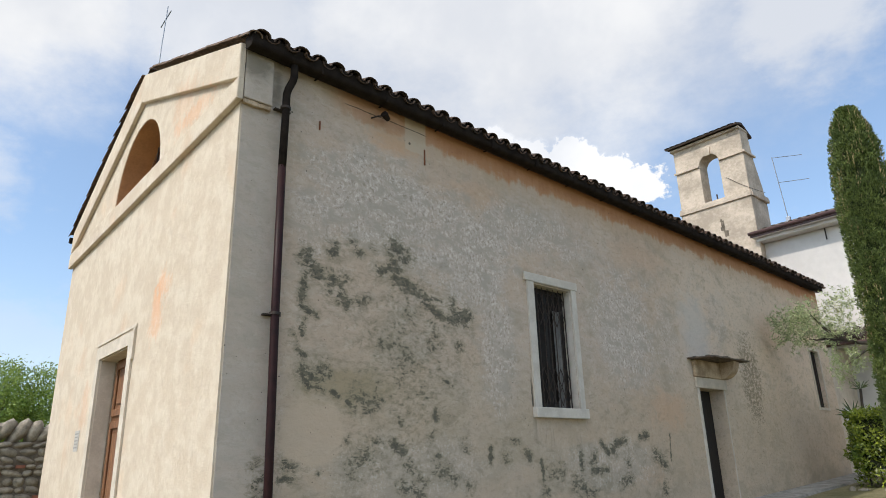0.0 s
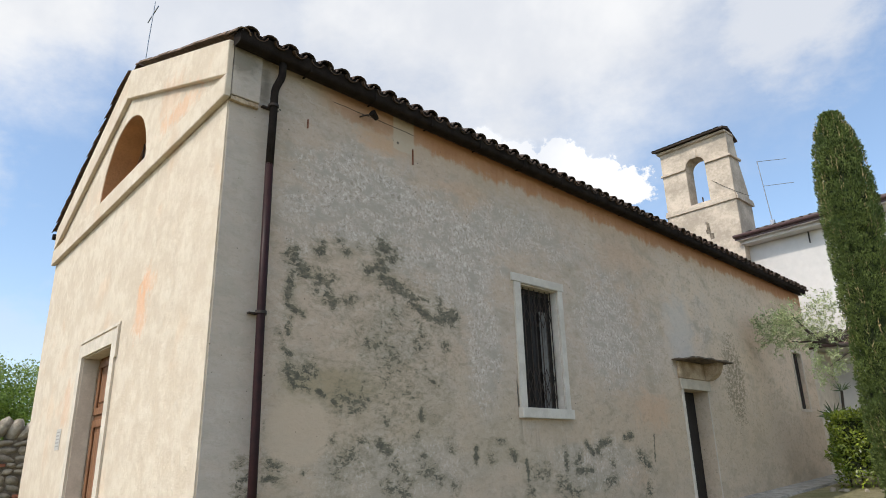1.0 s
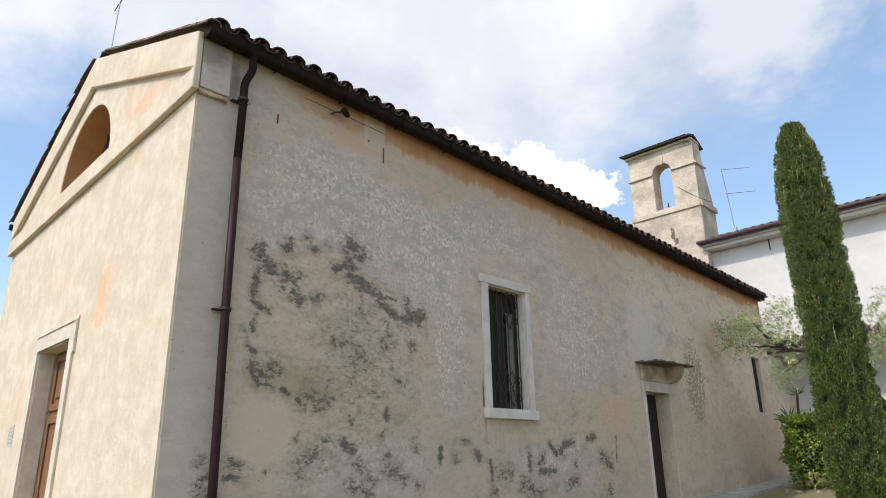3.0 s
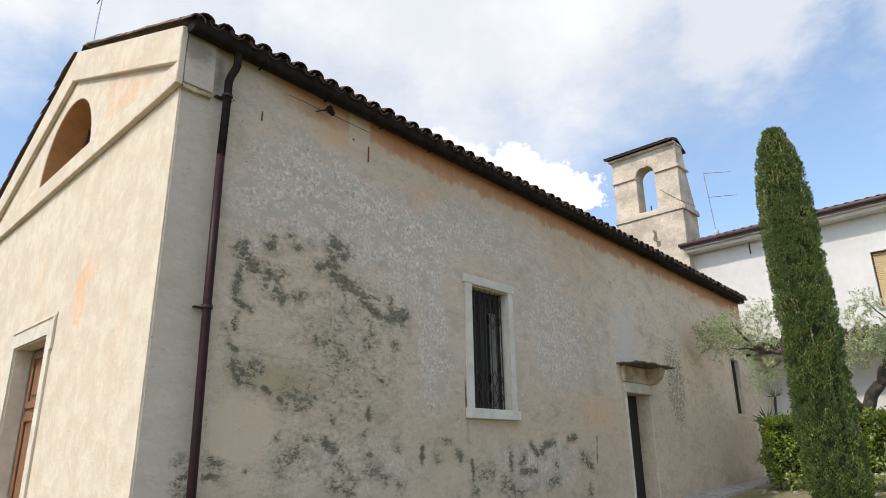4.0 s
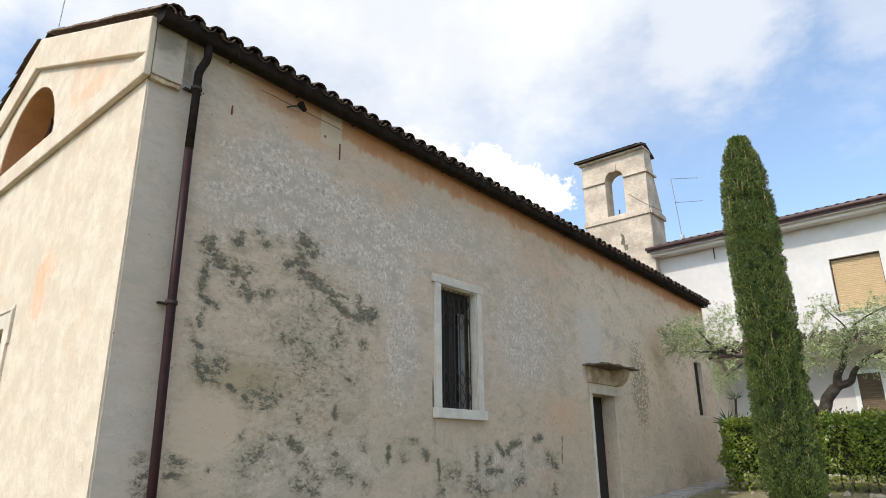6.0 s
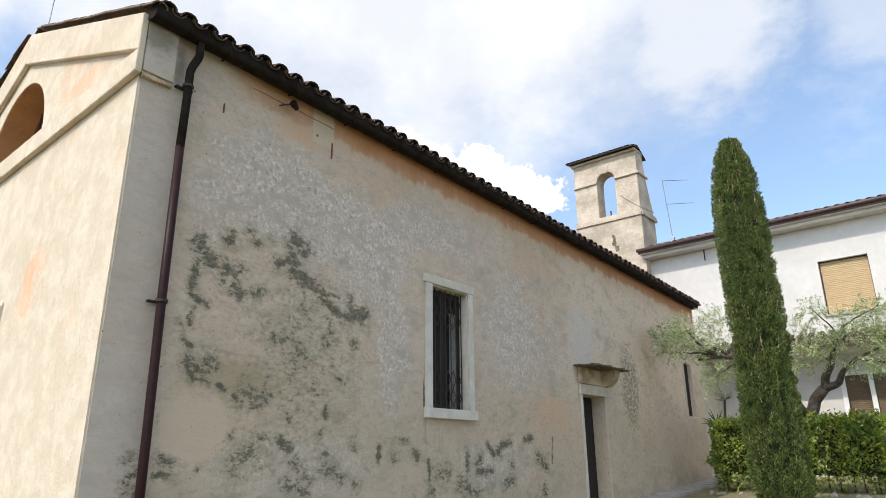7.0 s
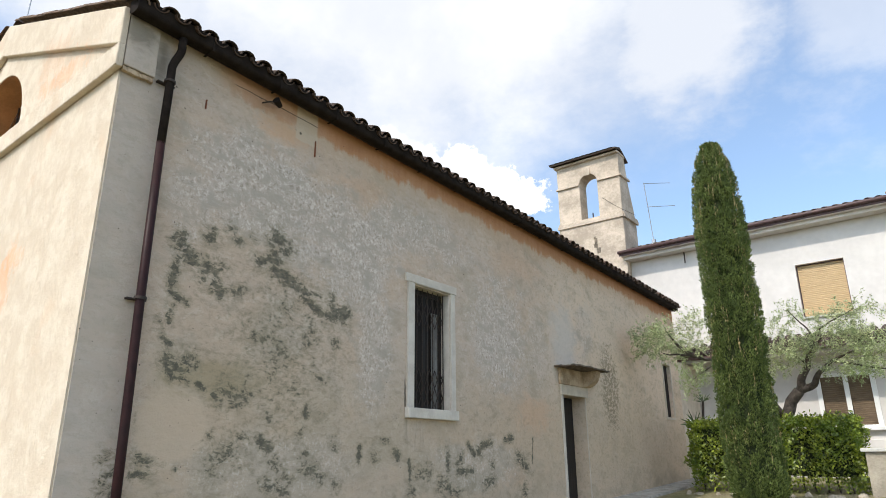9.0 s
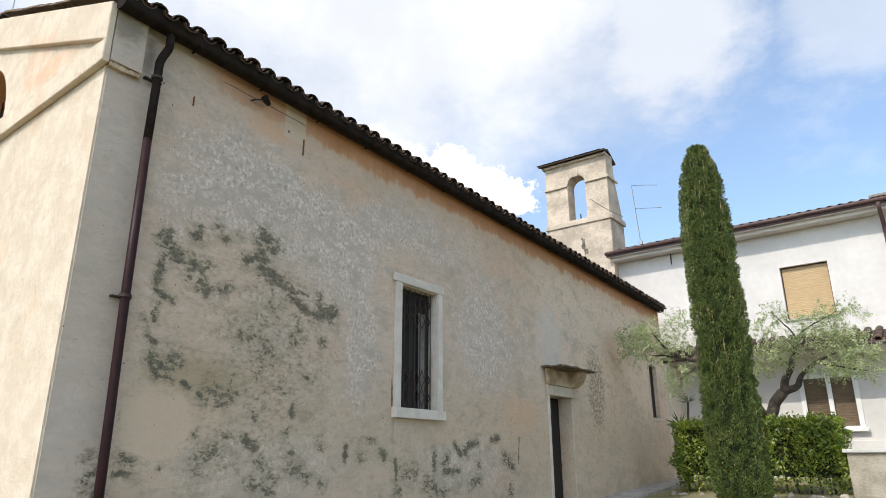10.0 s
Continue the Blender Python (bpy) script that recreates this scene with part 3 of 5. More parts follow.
def slab(outer, holes, place, d0, d1, bm=None):
    """A plate with holes: loops of (u, v), place(u, v, d) gives the point at depth d."""
    from mathutils.geometry import tessellate_polygon
    bm = bm or bmesh.new()
    loops = [outer, *holes]
    flat = [p for l in loops for p in l]
    tris = tessellate_polygon([[Vector((u, v, 0)) for u, v in l] for l in loops])
    front = [bm.verts.new(place(u, v, d0)) for u, v in flat]
    back = [bm.verts.new(place(u, v, d1)) for u, v in flat]
    for a, b, c in tris:
        bm.faces.new((front[a], front[b], front[c]))
        bm.faces.new((back[c], back[b], back[a]))
    i = 0
    for l in loops:
        k = len(l)
        for j in range(k):
            a, b = i + j, i + (j + 1) % k
            bm.faces.new((front[a], front[b], back[b], back[a]))
        i += k
    bmesh.ops.recalc_face_normals(bm, faces=bm.faces)
    return bm


def rect(u0, u1, v0, v1):
    return [(u0, v0), (u1, v0), (u1, v1), (u0, v1)]


def tube(bm, points, radius, seg=10, taper=None):
    """A round tube along points; radius may shrink to taper."""
    pts = [Vector(p) for p in points]
    rings, side = [], None
    for i, p in enumerate(pts):
        way = (pts[min(i + 1, len(pts) - 1)] - pts[max(i - 1, 0)]).normalized()
        side = way.orthogonal().normalized() if side is None else (side - way * side.dot(way)).normalized()
        up = way.cross(side)
        r = radius if taper is None else radius + (taper - radius) * i / max(len(pts) - 1, 1)
        rings.append([bm.verts.new(p + side * (r * math.cos(a)) + up * (r * math.sin(a))) for a in (math.tau * k / seg for k in range(seg))])
    for a, b in zip(rings, rings[1:]):
        for k in range(seg):
            bm.faces.new((a[k], a[(k + 1) % seg], b[(k + 1) % seg], b[k]))
    bm.faces.new(rings[0][::-1])
    bm.faces.new(rings[-1])
    return bm


def rough_up(bm, amount, scale, seed=0.0):
    for v in bm.verts:
        v.co += Vector(noise.noise_vector(v.co * scale + Vector((seed, seed, seed)))) * amount


# ---- ground ----
def ground_z(x, y):
    """The garden rises gently past the chapel's side door."""
    return -0.45 + 0.045 * max(0.0, min(y + 2.5, 9.0)) + 0.05 * max(0.0, min(y - 6.5, 14.0))


bm = bmesh.new()
xs = [-2500, -600, -150, -60, -30, *[x * 1.5 for x in range(-14, 15)], 30, 60, 150, 600, 2500]
ys = [-2500, -600, -150, -60, -30, *[y * 1.5 for y in range(-10, 17)], 40, 80, 200, 600, 2500]
grid = [[bm.verts.new((x, y, ground_z(x, y))) for y in ys] for x in xs]
for a, b in zip(grid, grid[1:]):
    for j in range(len(ys) - 1):
        bm.faces.new((a[j], b[j], b[j + 1], a[j + 1]))
tagged(obj_from("ground", bm, M_LAWN, True), "dry sunlit lawn with yellowing grass", "ground", kind="structure")

# ---- chapel ----
LEN, RIDGE_X, FRONT_W = 15.9, -3.83, 7.62
TURN = pose(0, 0, 0, 0, 0, -1.5)              # the front stands a little out of square
chapel = thing("chapel", "small old plastered chapel with tiled gable roof and stained side wall", "chapel")


def side_at(u, v, d):
    return (-d, u, v)


def eave_drop(y):
    return -0.0215 * y - 0.00024 * y * y


# Side wall with window, side door and far window
side = slab([(0.02, -0.7), (LEN, -0.7), (LEN, 5.36 + eave_drop(LEN)), (8.0, 5.37 + eave_drop(8.0)), (0.02, 5.38)],
            [rect(4.56, 5.425, 1.675, 3.445), rect(8.98, 9.94, 0.0, 2.16), rect(14.67, 15.20, 1.99, 3.34)], side_at, 0.0, 0.45)
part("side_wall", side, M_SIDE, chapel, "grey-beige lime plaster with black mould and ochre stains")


def front_at(u, v, d):
    p = TURN @ Vector((u, d, v))
    return (p.x, p.y, p.z)


def arc(cx, cz, r, a0, a1, k):
    return [(cx + r * math.cos(a), cz + r * math.sin(a)) for a in (radians(a0 + (a1 - a0) * i / k) for i in range(k + 1))]


FL = RIDGE_X * 2 + 0.03
DOOR_L, DOOR_R = -4.54, -3.09
lunette = arc(-3.85, 5.03, 1.10, 0, 180, 20)
front = slab([(-0.012, -0.7), (-0.012, 5.28), (RIDGE_X, 6.86), (FL, 5.28), (FL, -0.7)], [rect(DOOR_L, DOOR_R, -0.1, 2.56), lunette], front_at, 0.0, 0.45)
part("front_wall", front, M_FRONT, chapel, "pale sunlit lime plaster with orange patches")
part("back_wall", slab([(-0.45, -0.5), (-0.45, 5.2), (RIDGE_X, 6.7), (FL, 5.2), (FL, -0.5)], [], lambda u, v, d: (u, LEN - 0.45 + d, v), 0, 0.44), M_SIDE, chapel)
part("far_wall", boxes((FL, FL + 0.45, 0.75, LEN - 0.46, -0.5, 5.3)), M_SIDE, chapel)
part("floor_slab", boxes((FL + 0.46, -0.46, 0.75, LEN - 0.46, -0.3, 0.0)), M_CONCRETE, chapel)

# Cornice, raking bands
def band(name, loop, d0, d1, label=""):
    bm = slab(loop, [], front_at, d0, d1)
    bmesh.ops.bevel(bm, geom=bm.edges[:], offset=0.012, segments=2, affect="EDGES", profile=0.5)
    return part(name, bm, M_FRONT, chapel, label)


band("cornice", [(0.064, 4.715), (0.064, 4.972), (FL - 0.05, 4.972), (FL - 0.05, 4.69)], -0.075, -0.002, "plain plastered string cornice")
band("raking_band", [(0.062, 4.965), (0.062, 5.40), (RIDGE_X, 6.985), (RIDGE_X, 6.48)], -0.07, -0.002, "plastered raking gable band")
band("raking_band", [(FL - 0.05, 5.0), (FL - 0.05, 5.40), (RIDGE_X - 0.003, 6.985), (RIDGE_X - 0.003, 6.48)], -0.07, -0.002)
bm = boxes((0.003, 0.06, 0.004, 0.335, 4.76, 5.37), bevel=0.01)
ret = part("cornice_return", bm, M_SIDE, chapel, "smooth plaster return of the cornice")
bm = bmesh.new()
bmesh.ops.create_grid(bm, x_segments=6, y_segments=26, size=0.5, matrix=Matrix.Translation((0.026, 0.168, 4.752)) @ Matrix.Diagonal((0.044, 0.325, 1, 1)))
ex = bmesh.ops.extrude_face_region(bm, geom=bm.faces[:])
bmesh.ops.translate(bm, verts=[v for v in ex["geom"] if isinstance(v, bmesh.types.BMVert)], vec=(0, 0, -0.048))
bmesh.ops.recalc_face_normals(bm, faces=bm.faces)
rough_up(bm, 0.012, 14.0)
rough_up(bm, 0.008, 40.0)
for v in bm.verts:
    v.co.x, v.co.z = max(v.co.x, 0.003), min(v.co.z, 4.757)
part("ledge", bm, M_COVE, ret, "crumbled buff ledge")

# Lunette window
lun = part("lunette_window", slab(arc(-3.85, 5.03, 1.09, 0, 180, 20), [arc(-3.85, 5.09, 0.98, 0, 180, 20)], front_at, 0.40, 0.44), M_WOOD, chapel, "half-round window with brown timber frame")
part("pane", slab(arc(-3.85, 5.06, 1.03, 0, 180, 20), [], front_at, 0.425, 0.432), M_GLASS, lun)
bm = bmesh.new()
for u in (-4.2, -3.85, -3.5):
    tube(bm, [front_at(u, 5.05, 0.36), front_at(u, 6.05 if u == -3.85 else 5.98, 0.36)], 0.012, 6)
part("iron_bars", bm, M_IRON, lun)

part("reveal_lining", slab(arc(-3.85, 5.03, 1.098, 0, 180, 20), [arc(-3.85, 5.045, 1.078, 0, 180, 20)], front_at, 0.012, 0.395), M_OCHRE, lun, "ochre plaster reveal")
# Front door
fd = part("front_door", slab(rect(DOOR_L, DOOR_R, -0.1, 2.56), [], front_at, 0.24, 0.28), M_WOOD, chapel, "brown varnished panelled double door")
for u0, u1 in ((DOOR_L + 0.04, -3.83), (-3.80, DOOR_R - 0.04)):
    for z0, z1 in ((0.15, 1.62), (1.80, 2.46)):
        bm = slab(rect(u0, u1, z0 - 0.055, z1 + 0.055), [rect(u0 + 0.10, u1 - 0.10, z0 + 0.045, z1 - 0.045)], front_at, 0.212, 0.238)
        bmesh.ops.bevel(bm, geom=bm.edges[:], offset=0.006, segments=1, affect="EDGES")
        part("rail_frame", bm, M_WOOD, fd)
        bm = slab(rect(u0 + 0.16, u1 - 0.16, z0 + 0.11, z1 - 0.11), [], front_at, 0.223, 0.238)
        bmesh.ops.bevel(bm, geom=bm.edges[:], offset=0.012, segments=1, affect="EDGES")
        part("raised_panel", bm, M_WOOD, fd)
df = part("door_surround", slab([(DOOR_L - 0.17, -0.5), (DOOR_L - 0.17, 2.73), (DOOR_R + 0.17, 2.73), (DOOR_R + 0.17, -0.5), (DOOR_R + 0.001, -0.5), (DOOR_R + 0.001, 2.56), (DOOR_L - 0.001, 2.56), (DOOR_L - 0.001, -0.5)], [], front_at, -0.03, -0.002),
          M_STONE_WARM, chapel, "pale dressed stone door surround with shoulders")
part("shoulder", slab(rect(DOOR_R + 0.172, DOOR_R + 0.225, 2.36, 2.775), [], front_at, -0.034, -0.002), M_STONE_WARM, df)
part("head_moulding", slab(rect(DOOR_L - 0.23, DOOR_R + 0.23, 2.777, 2.815), [], front_at, -0.018, -0.002), M_STONE_WARM, df)
for u0, u1, v0, v1 in ((DOOR_L + 0.002, DOOR_L + 0.016, -0.1, 2.543), (DOOR_R - 0.016, DOOR_R - 0.002, -0.1, 2.543), (DOOR_L + 0.002, DOOR_R - 0.002, 2.545, 2.558)):
    part("reveal_lining", slab(rect(u0, u1, v0, v1), [], front_at, 0.004, 0.20), M_STONE_WARM, df, "pale smooth reveal")
plq = part("plaque", slab(rect(-5.50, -5.24, 1.30, 1.60), [], front_at, -0.007, -0.002), M_PLAQUE, chapel, "small grey wall plaque with illegible lines")
for k in range(5):
    part("line_bar", slab(rect(-5.47, -5.27 - 0.03 * (k % 2), 1.545 - 0.05 * k, 1.565 - 0.05 * k), [], front_at, -0.010, -0.0075), M_INK, plq)

# Side window
win = part("side_window", slab([(4.42, 1.675), (4.42, 3.45), (5.535, 3.45), (5.535, 1.675)], [rect(4.559, 5.426, 1.6755, 3.444)], side_at, -0.03, -0.002), M_STONE, chapel, "barred window with white stone surround")
part("lintel", boxes((0.002, 0.038, 4.365, 5.57, 3.452, 3.575), bevel=0.006), M_STONE, win, "pale stone lintel")
part("sill", boxes((0.002, 0.085, 4.385, 5.54, 1.535, 1.674), bevel=0.01), M_STONE, win, "pale stone sill")
for y0, y1 in ((4.561, 4.575), (5.410, 5.424)):
    part("reveal", boxes((-0.20, -0.002, y0, y1, 1.676, 3.443)), M_STONE, win)
part("soffit_stone", boxes((-0.20, -0.002, 4.576, 5.409, 3.428, 3.443)), M_STONE_WARM, win)
part("casement", slab(rect(4.576, 5.409, 1.68, 3.427), [rect(4.64, 4.97, 1.75, 3.36), rect(5.02, 5.35, 1.75, 3.36)], side_at, 0.15, 0.19), M_DARKWOOD, win, "dark timber casement")
part("pane", boxes((-0.178, -0.172, 4.60, 5.39, 1.70, 3.40)), M_GLASS, win)
bm = bmesh.new()
cl = [bm.verts.new((-0.146 + 0.006 * math.sin(k * 1.9), 5.15 + 0.15 * k / 8, z)) for z in (1.69, 3.12) for k in range(9)]
for k in range(8):
    bm.faces.new((cl[k], cl[k + 1], cl[k + 10], cl[k + 9]))
ex = bmesh.ops.extrude_face_region(bm, geom=bm.faces[:])
bmesh.ops.translate(bm, verts=[v for v in ex["geom"] if isinstance(v, bmesh.types.BMVert)], vec=(-0.003, 0, 0))
part("side_curtain", bm, M_CURTAIN, win, "pale grey strip of drawn cloth")
for k in range(7):
    y = 4.62 + k * 0.124
    part("bar", tube(bmesh.new(), [(-0.085, y, 1.68), (-0.085, y, 3.43)], 0.0085, 6), M_IRON, win)
for k in range(6):
    y = 4.62 + k * 0.124
    for z in (1.86, 2.12, 3.0, 3.26):
        bm = bmesh.new()
        tube(bm, [(-0.097, y, z), (-0.097, y + 0.062, z + 0.13), (-0.097, y + 0.124, z)], 0.007, 5)
        tube(bm, [(-0.097, y, z), (-0.097, y + 0.062, z - 0.13), (-0.097, y + 0.124, z)], 0.007, 5)
        part("lozenge", bm, M_IRON, win)

# Side door, deep in the wall
sd = part("side_door", slab([(8.92, 0.0), (8.92, 2.155), (8.978, 2.155), (8.978, 0.0)], [], side_at, -0.03, -0.002), M_STONE, chapel, "narrow side doorway with pale jambs and a black door")
part("jamb", slab([(9.942, 0.0), (9.942, 2.155), (9.975, 2.155), (9.975, 0.0)], [], side_at, -0.012, -0.002), M_STONE_WARM, sd)
part("lintel", boxes((0.002, 0.045, 8.88, 10.03, 2.16, 2.35), bevel=0.008), M_STONE_WARM, sd, "warm pale stone lintel")
part("door_leaf", boxes((-0.33, -0.28, 8.985, 9.935, 0.035, 2.155), bevel=0.006), M_DARKWOOD, sd, "near-black timber door leaf")
part("threshold", boxes((-0.44, 0.12, 8.92, 10.0, -0.12, 0.03), bevel=0.01), M_CONCRETE, sd)
hood = thing("door_hood", "small mossy stone slab hood on plastered corbel above side door", "door hood")
part("back_panel", boxes((0.003, 0.07, 8.86, 9.80, 2.352, 2.66), bevel=0.012), M_COVE, hood, "buff plastered panel under the slab")
curve = [(0.003, 2.352)] + [(0.06 + 0.29 * math.sin(radians(a)), 2.352 + 0.31 * (1 - math.cos(radians(a)))) for a in range(0, 91, 10)] + [(0.003, 2.662)]
bm = slab(curve, [], lambda u, v, d: (u, d, v), 9.802, 10.02)
part("corbel", bm, M_COVE, hood, "quarter-round plastered corbel")
bm = bmesh.new()
bmesh.ops.create_grid(bm, x_segments=14, y_segments=34, size=0.5, matrix=Matrix.Translation((0.225, 9.49, 2.69)) @ Matrix.Diagonal((0.45, 1.54, 1, 1)))
ex = bmesh.ops.extrude_face_region(bm, geom=bm.faces[:])
bmesh.ops.translate(bm, verts=[v for v in ex["geom"] if isinstance(v, bmesh.types.BMVert)], vec=(0, 0, -0.026))
bmesh.ops.recalc_face_normals(bm, faces=bm.faces)
rough_up(bm, 0.020, 5.0)
rough_up(bm, 0.014, 17.0)
for v in bm.verts:
    v.co.x = max(v.co.x, 0.003)
part("slab", bm, M_SLATE, hood, "dark weathered stone slab with ragged edge")

# Far window
w2 = part("far_window", slab(rect(14.61, 15.26, 1.93, 3.40), [rect(14.669, 15.201, 1.989, 3.341)], side_at, -0.02, -0.002), M_STONE_WARM, chapel, "narrow barred window near the far corner")
part("pane", boxes((-0.10, -0.085, 14.665, 15.205, 1.985, 3.345)), M_GLASS, w2)
for k in range(4):
    bm = bmesh.new()
    tube(bm, [(-0.06, 14.76 + 0.115 * k, 1.99), (-0.06, 14.76 + 0.115 * k, 3.34)], 0.009, 6)
    part("bar", bm, M_IRON, w2)

# Roof boards, then the gutter
SL = math.atan2(1.60, 3.9)
bm = bmesh.new()
for y0, y1 in ((0.03, LEN + 0.15),):
    for s in (1, -1):
        vs = []
        for y in (y0, y1):
            for dxx, dzz in ((0, 0), (0, 0.07)):
                xe = RIDGE_X + s * 3.88
                sk = (lambda x: y - 0.0262 * x if y < 1 else y)
                vs.append(bm.verts.new((RIDGE_X, sk(RIDGE_X), 6.95 + dzz + eave_drop(y))))
                vs.append(bm.verts.new((xe, sk(xe), 6.95 - 3.88 * math.tan(SL) + dzz + eave_drop(y))))
        a, b, c, d, e, f_, g_, h_ = vs
        for q in ((a, b, d, c), (e, g_, h_, f_), (a, e, f_, b), (c, d, h_, g_), (b, f_, h_, d), (a, c, g_, e)):
            bm.faces.new(q)
bmesh.ops.recalc_face_normals(bm, faces=bm.faces)
roof = part("roof", bm, M_TILE, chapel, "old clay barrel tile roof, dark with age")
EAVE_Z = 6.95 - 4.02 * math.tan(SL) + 0.07

bm = bmesh.new()
prev = None
G_Y0, G_Y1 = -0.02, LEN - 0.15
ring_o = [(0.145 + 0.088 * math.copysign(abs(math.cos(radians(a))) ** 0.55, math.cos(radians(a))), 5.39 - 0.075 * abs(math.sin(radians(a))) ** 0.7) for a in range(180, 361, 15)]
ring_o = [(0.057, 5.475)] + ring_o + [(0.233, 5.475)]
ring_i = [(0.145 + (x - 0.145) * 0.93, 5.475 + (z - 5.475) * 0.95) for x, z in ring_o][::-1]
loop = ring_o + ring_i
for y in (G_Y0, 4.0, 8.0, 12.0, G_Y1):
    cur = [bm.verts.new((x, y, z + eave_drop(y))) for x, z in loop]
    if prev:
        for i in range(len(loop)):
            j = (i + 1) % len(loop)
            bm.faces.new((prev[i], prev[j], cur[j], cur[i]))
    prev = cur
caps = [bm.verts.new((x, G_Y0, z)) for x, z in ring_o]
bm.faces.new(caps)
bmesh.ops.recalc_face_normals(bm, faces=bm.faces)
gut = part("gutter", bm, M_GUTTER, chapel, "dark brown half-round gutter")
for k in range(17):
    y = 0.85 + k * 0.93
    bm = boxes((0.052, 0.237, y - 0.012, y + 0.012, 5.306 + eave_drop(y), 5.314 + eave_drop(y)), (0.2335, 0.239, y - 0.012, y + 0.012, 5.315 + eave_drop(y), 5.47 + eave_drop(y)))
    part("bracket", bm, M_GUTTER, gut)

dp = part("downpipe", tube(bmesh.new(), [(0.145, 0.535, 5.34), (0.145, 0.535, 5.16), (0.14, 0.525, 5.11), (0.12, 0.487, 5.01), (0.11, 0.472, 4.94), (0.11, 0.472, 4.6), (0.11, 0.463, 4.04)], 0.043, 14), M_GUTTER, chapel, "dark downpipe at the wall's corner", True)
part("lower_pipe", tube(bmesh.new(), [(0.11, 0.463, 4.06), (0.11, 0.472, 2.45), (0.11, 0.490, 1.2), (0.11, 0.51, -0.5)], 0.043, 14), M_PIPE, dp, "faded maroon lower pipe", True)
for z in (2.45, 4.76):
    part("pipe_clip", tube(bmesh.new(), [(0.11, 0.47, z - 0.014), (0.11, 0.47, z + 0.014)], 0.058, 14), M_IRON, dp)
    part("clip_stud", boxes((0.0, 0.05, 0.375, 0.565, z - 0.008, z + 0.008)), M_IRON, dp)

XF = RIDGE_X - 4.02
part("far_gutter", tube(bmesh.new(), [(XF - 0.06, 0.12, 5.33), (XF - 0.06, LEN, 5.0)], 0.06, 10), M_GUTTER, chapel)
part("far_downpipe", tube(bmesh.new(), [(FL - 0.09, 0.34, 5.2), (FL - 0.09, 0.34, 3.2), (FL - 0.09, 0.34, -0.5)], 0.04, 8), M_STEEL, chapel, "thin grey downpipe at the far corner", True)
# Iron left in the wall
for y, z, l, nm, mt in ((2.555, 4.83, 0.22, "iron_pin", M_RUST), (0.965, 4.76, 0.11, "iron_pin", M_RUST)):
    tagged(obj_from(nm, boxes((0.0, 0.02, y - 0.005, y + 0.005, z - l / 2, z + l / 2)), mt), "rusty iron pin stuck in the plaster", "iron pin")
fl = thing("floodlight", "small black floodlight on a wall bracket under the gutter", "floodlight")
part("arm", tube(bmesh.new(), [(0.0, 1.70, 5.12), (0.08, 1.75, 5.13), (0.11, 1.80, 5.135)], 0.010, 6), M_IRON, fl)
bm = bmesh.new()
bmesh.ops.create_cone(bm, cap_ends=True, segments=12, radius1=0.030, radius2=0.046, depth=0.11, matrix=pose(0.12, 1.84, 5.135, 70, 0, 20))
part("lamp_head", bm, M_GUTTER, fl)

# Cross on the gable
cr = thing("roof_cross", "thin iron cross standing on the gable peak", "cross")
cx, cy = front_at(-3.88, 0, 0.12)[:2]
part("staff", tube(bmesh.new(), [(cx, cy, 6.95), (cx + 0.04, cy, 7.6), (cx + 0.13, cy, 8.33)], 0.010, 6), M_STEEL, cr)
part("cross_arm", tube(bmesh.new(), [(cx - 0.12, cy, 8.06), (cx + 0.33, cy, 8.12)], 0.010, 6), M_STEEL, cr)


# Barrel tiles
def barrel(length, r0, r1, up=True, k=6, th=0.014):
    """A tapered half-round tile along +x (up the slope), its mouth at x = 0."""
    bm = bmesh.new()
    rings = []
    for x, r in ((0, r0), (length, r1)):
        outer = [(x, r * math.cos(a), r * math.sin(a) * 0.76) for a in (math.pi * i / k for i in range(k + 1))]
        inner = [(x, (r - th) * math.cos(a), (r - th) * math.sin(a) * 0.76) for a in (math.pi * i / k for i in range(k + 1))]
        if not up:
            outer = [(x, y, -z + r0 * 0.9) for x, y, z in outer]
            inner = [(x, y, -z + r0 * 0.9) for x, y, z in inner]
        rings.append(([bm.verts.new(p) for p in outer], [bm.verts.new(p) for p in inner]))
    (o0, i0), (o1, i1) = rings
    for a in range(k):
        bm.faces.new((o0[a], o0[a + 1], o1[a + 1], o1[a]))
        bm.faces.new((i0[a + 1], i0[a], i1[a], i1[a + 1]))
        bm.faces.new((o0[a + 1], o0[a], i0[a], i0[a + 1]))
        bm.faces.new((o1[a], o1[a + 1], i1[a + 1], i1[a]))
    bm.faces.new((o0[0], o1[0], i1[0], i0[0]))
    bm.faces.new((o0[k], i0[k], i1[k], o1[k]))
    bmesh.ops.recalc_face_normals(bm, faces=bm.faces)
    return bm


def mesh_of(name, bm, mat):
    me = bpy.data.meshes.new(name)
    bm.to_mesh(me)
    bm.free()
    me.materials.append(mat)
    return me


cap_tile = mesh_of("cap_tile", barrel(0.46, 0.100, 0.080), M_TILE)
verge_tile = mesh_of("verge_tile", barrel(0.46, 0.086, 0.074), M_VERGE)
pan_tile = mesh_of("pan_tile", barrel(0.46, 0.085, 0.100, up=False), M_TILE)
PITCH, STEP = 0.2376, 0.34
COLS = int(LEN / PITCH) + 1
rng = random.Random(4)


def on_slope(s, along, y, lift, sgn):
    """A point along metres up the slope from the eave; sgn 1: the side slope, -1: the far slope."""
    x = RIDGE_X + sgn * (4.08 - along * math.cos(SL))
    return Vector((x, y, EAVE_Z - 0.025 + along * math.sin(SL) + lift + eave_drop(y)))


